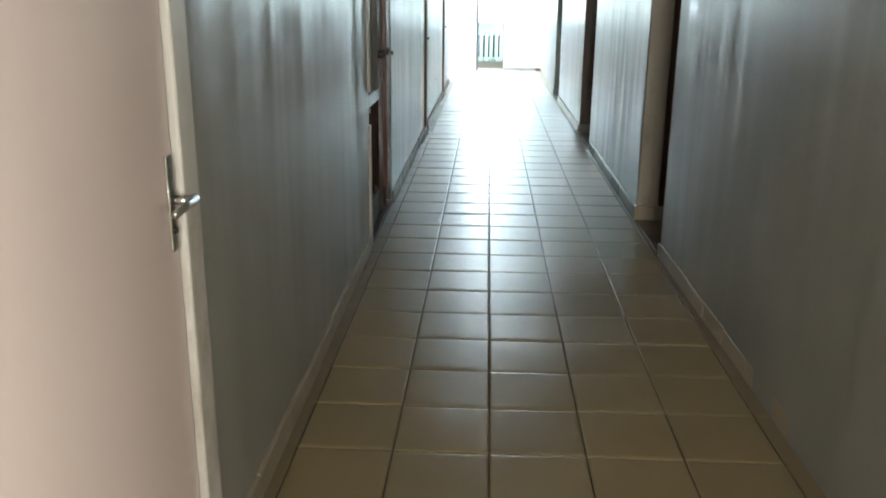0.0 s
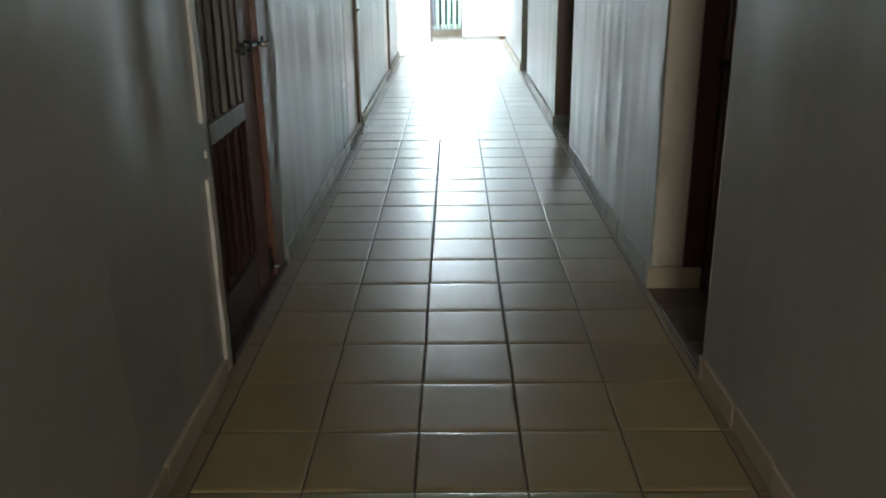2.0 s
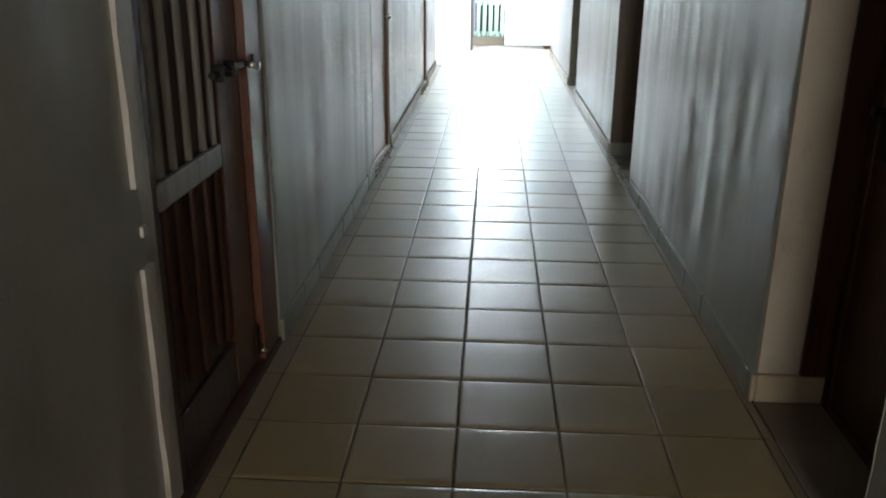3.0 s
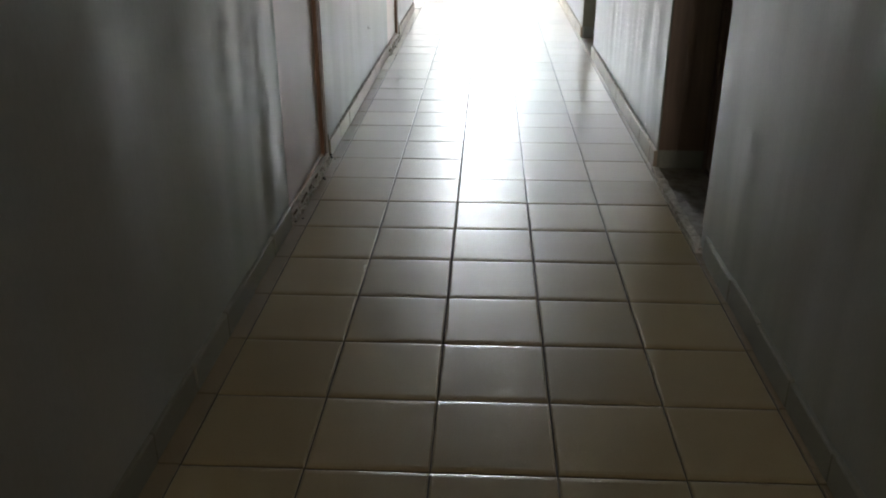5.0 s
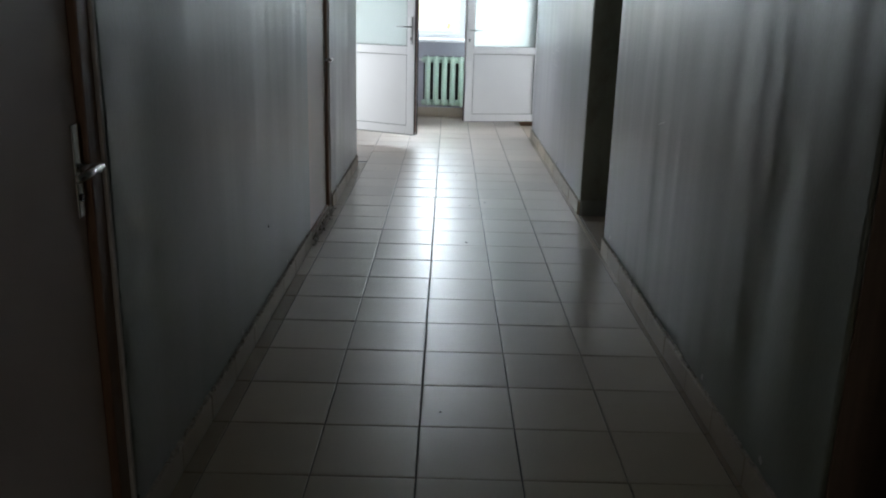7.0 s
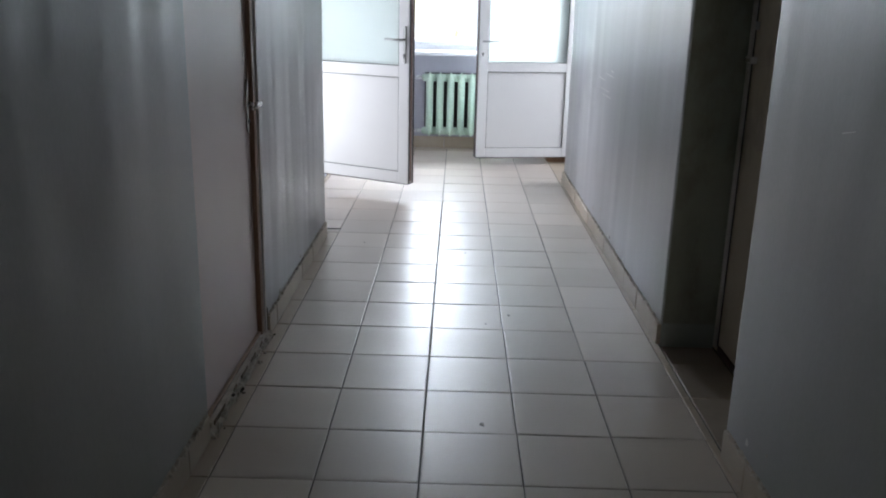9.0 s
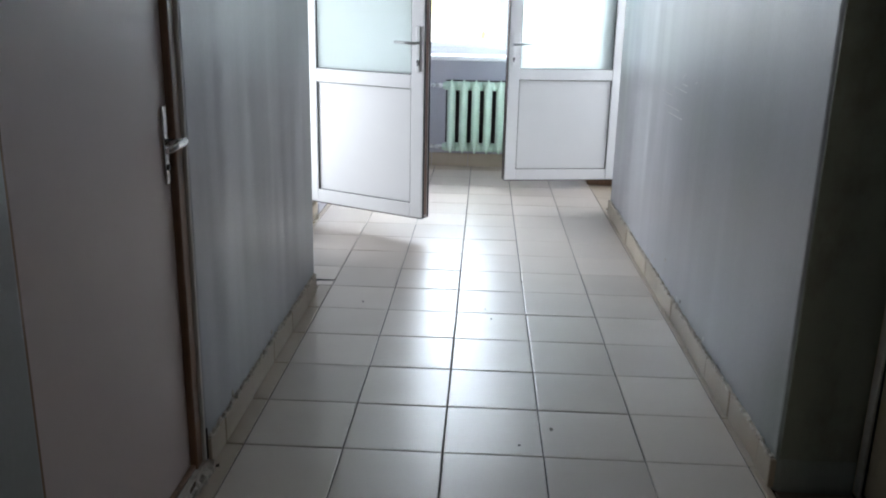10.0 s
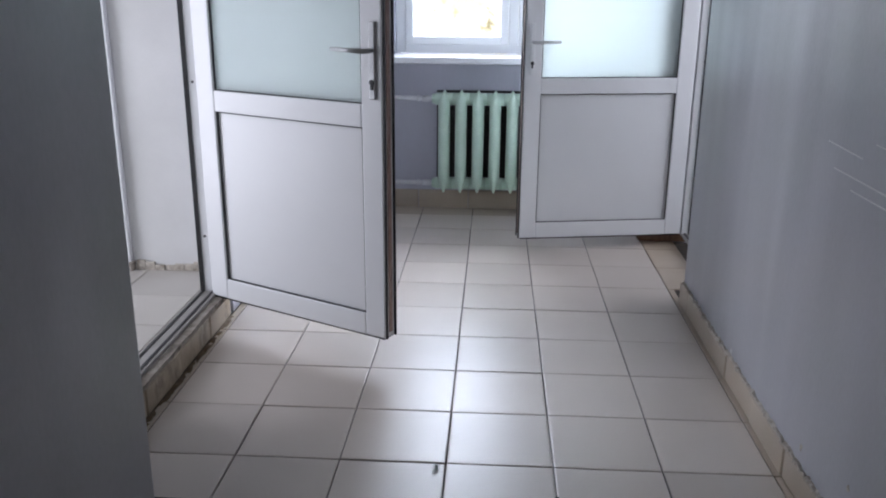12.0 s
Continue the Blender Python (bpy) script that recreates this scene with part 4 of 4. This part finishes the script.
# Flat black patch in place of the dark notch in a broken tile.
bm = bmesh.new()
rnd = random.Random(4)
prism(bm, [(-0.06, 0.012), (0.012, 0.010), (0.10, 0.004), (0.022, -0.004), (-0.008, -0.026), (-0.06, -0.008)], 0, 0.0035)
notch = finish("tile_notch", bm, GASKET)
notch.location = (-0.705, 15.37, 0.0005)
tagged(notch, "flat dark patch for a broken tile's notch by the wall corner", "debris")


# ---- floor tiles, last ----
def tile_mesh(w, d, glaze, worn):
    bm = bmesh.new()
    def ring(inset, z):
        return [(x * (w / 2 - inset * (0.35 if worn else 1.0)), y * (d / 2 - inset), z) for x, y in ((-1, -1), (1, -1), (1, 1), (-1, 1))]
    loft(bm, [ring(0, -0.007), ring(0, -0.0020), ring(0.0012, -0.0005), ring(0.0042, 0.0)] if not worn else
         [ring(0, -0.007), ring(0, -0.0042), ring(0.003, -0.0024), ring(0.008, -0.0009), ring(0.017, 0.0)])
    bmesh.ops.recalc_face_normals(bm, faces=bm.faces)
    me = bpy.data.meshes.new("tile")
    bm.to_mesh(me)
    bm.free()
    me.materials.append(glaze)
    return me


rnd = random.Random(17)
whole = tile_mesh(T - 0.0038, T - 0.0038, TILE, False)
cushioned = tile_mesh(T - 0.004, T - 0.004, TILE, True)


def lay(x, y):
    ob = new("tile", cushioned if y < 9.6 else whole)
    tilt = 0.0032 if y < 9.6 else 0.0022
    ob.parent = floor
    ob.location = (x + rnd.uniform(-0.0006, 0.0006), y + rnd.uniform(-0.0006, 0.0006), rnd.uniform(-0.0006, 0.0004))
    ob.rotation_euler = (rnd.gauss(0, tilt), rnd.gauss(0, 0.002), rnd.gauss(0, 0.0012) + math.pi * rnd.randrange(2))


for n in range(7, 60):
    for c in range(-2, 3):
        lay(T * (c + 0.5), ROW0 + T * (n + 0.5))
for n in range(50, 60):
    lay(-2.5 * T, ROW0 + T * (n + 0.5))

# cut tiles along the walls, in the recesses and behind the walk's start
strips = {6.0: bmesh.new(), 10.0: bmesh.new(), 15.0: bmesh.new()}
recesses = {5.9: bmesh.new(), 13.2: bmesh.new()}


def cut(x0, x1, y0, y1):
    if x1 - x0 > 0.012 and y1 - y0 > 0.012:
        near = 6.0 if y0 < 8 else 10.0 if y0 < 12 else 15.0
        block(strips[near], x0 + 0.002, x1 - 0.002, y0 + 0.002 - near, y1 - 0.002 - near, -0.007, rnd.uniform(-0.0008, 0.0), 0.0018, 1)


for n in range(-10, 61):
    y0, y1 = ROW0 + T * n, min(ROW0 + T * (n + 1), END)
    if n < 7 or n == 60:
        for c in range(-2, 3):
            cut(T * c, T * (c + 1), y0, y1)
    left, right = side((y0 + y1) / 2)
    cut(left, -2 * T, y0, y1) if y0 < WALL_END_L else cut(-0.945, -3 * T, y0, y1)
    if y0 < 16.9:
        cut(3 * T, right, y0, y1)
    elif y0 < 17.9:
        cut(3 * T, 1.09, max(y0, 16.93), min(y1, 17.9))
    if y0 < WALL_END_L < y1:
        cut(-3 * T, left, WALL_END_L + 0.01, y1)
    if n == 60:
        cut(-3 * T, -2 * T, y0, y1)
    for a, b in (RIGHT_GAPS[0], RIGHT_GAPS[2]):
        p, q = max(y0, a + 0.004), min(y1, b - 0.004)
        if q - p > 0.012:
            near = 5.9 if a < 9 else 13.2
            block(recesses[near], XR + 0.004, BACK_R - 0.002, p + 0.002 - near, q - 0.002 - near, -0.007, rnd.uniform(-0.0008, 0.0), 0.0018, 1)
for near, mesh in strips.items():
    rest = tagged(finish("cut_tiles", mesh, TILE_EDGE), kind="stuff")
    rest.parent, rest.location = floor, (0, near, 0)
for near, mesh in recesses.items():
    rest = tagged(finish("recess_tiles", mesh, TILE_SHADED_GRIME), "grimy cut tiles in the doorway recess, shade in their colour", kind="stuff")
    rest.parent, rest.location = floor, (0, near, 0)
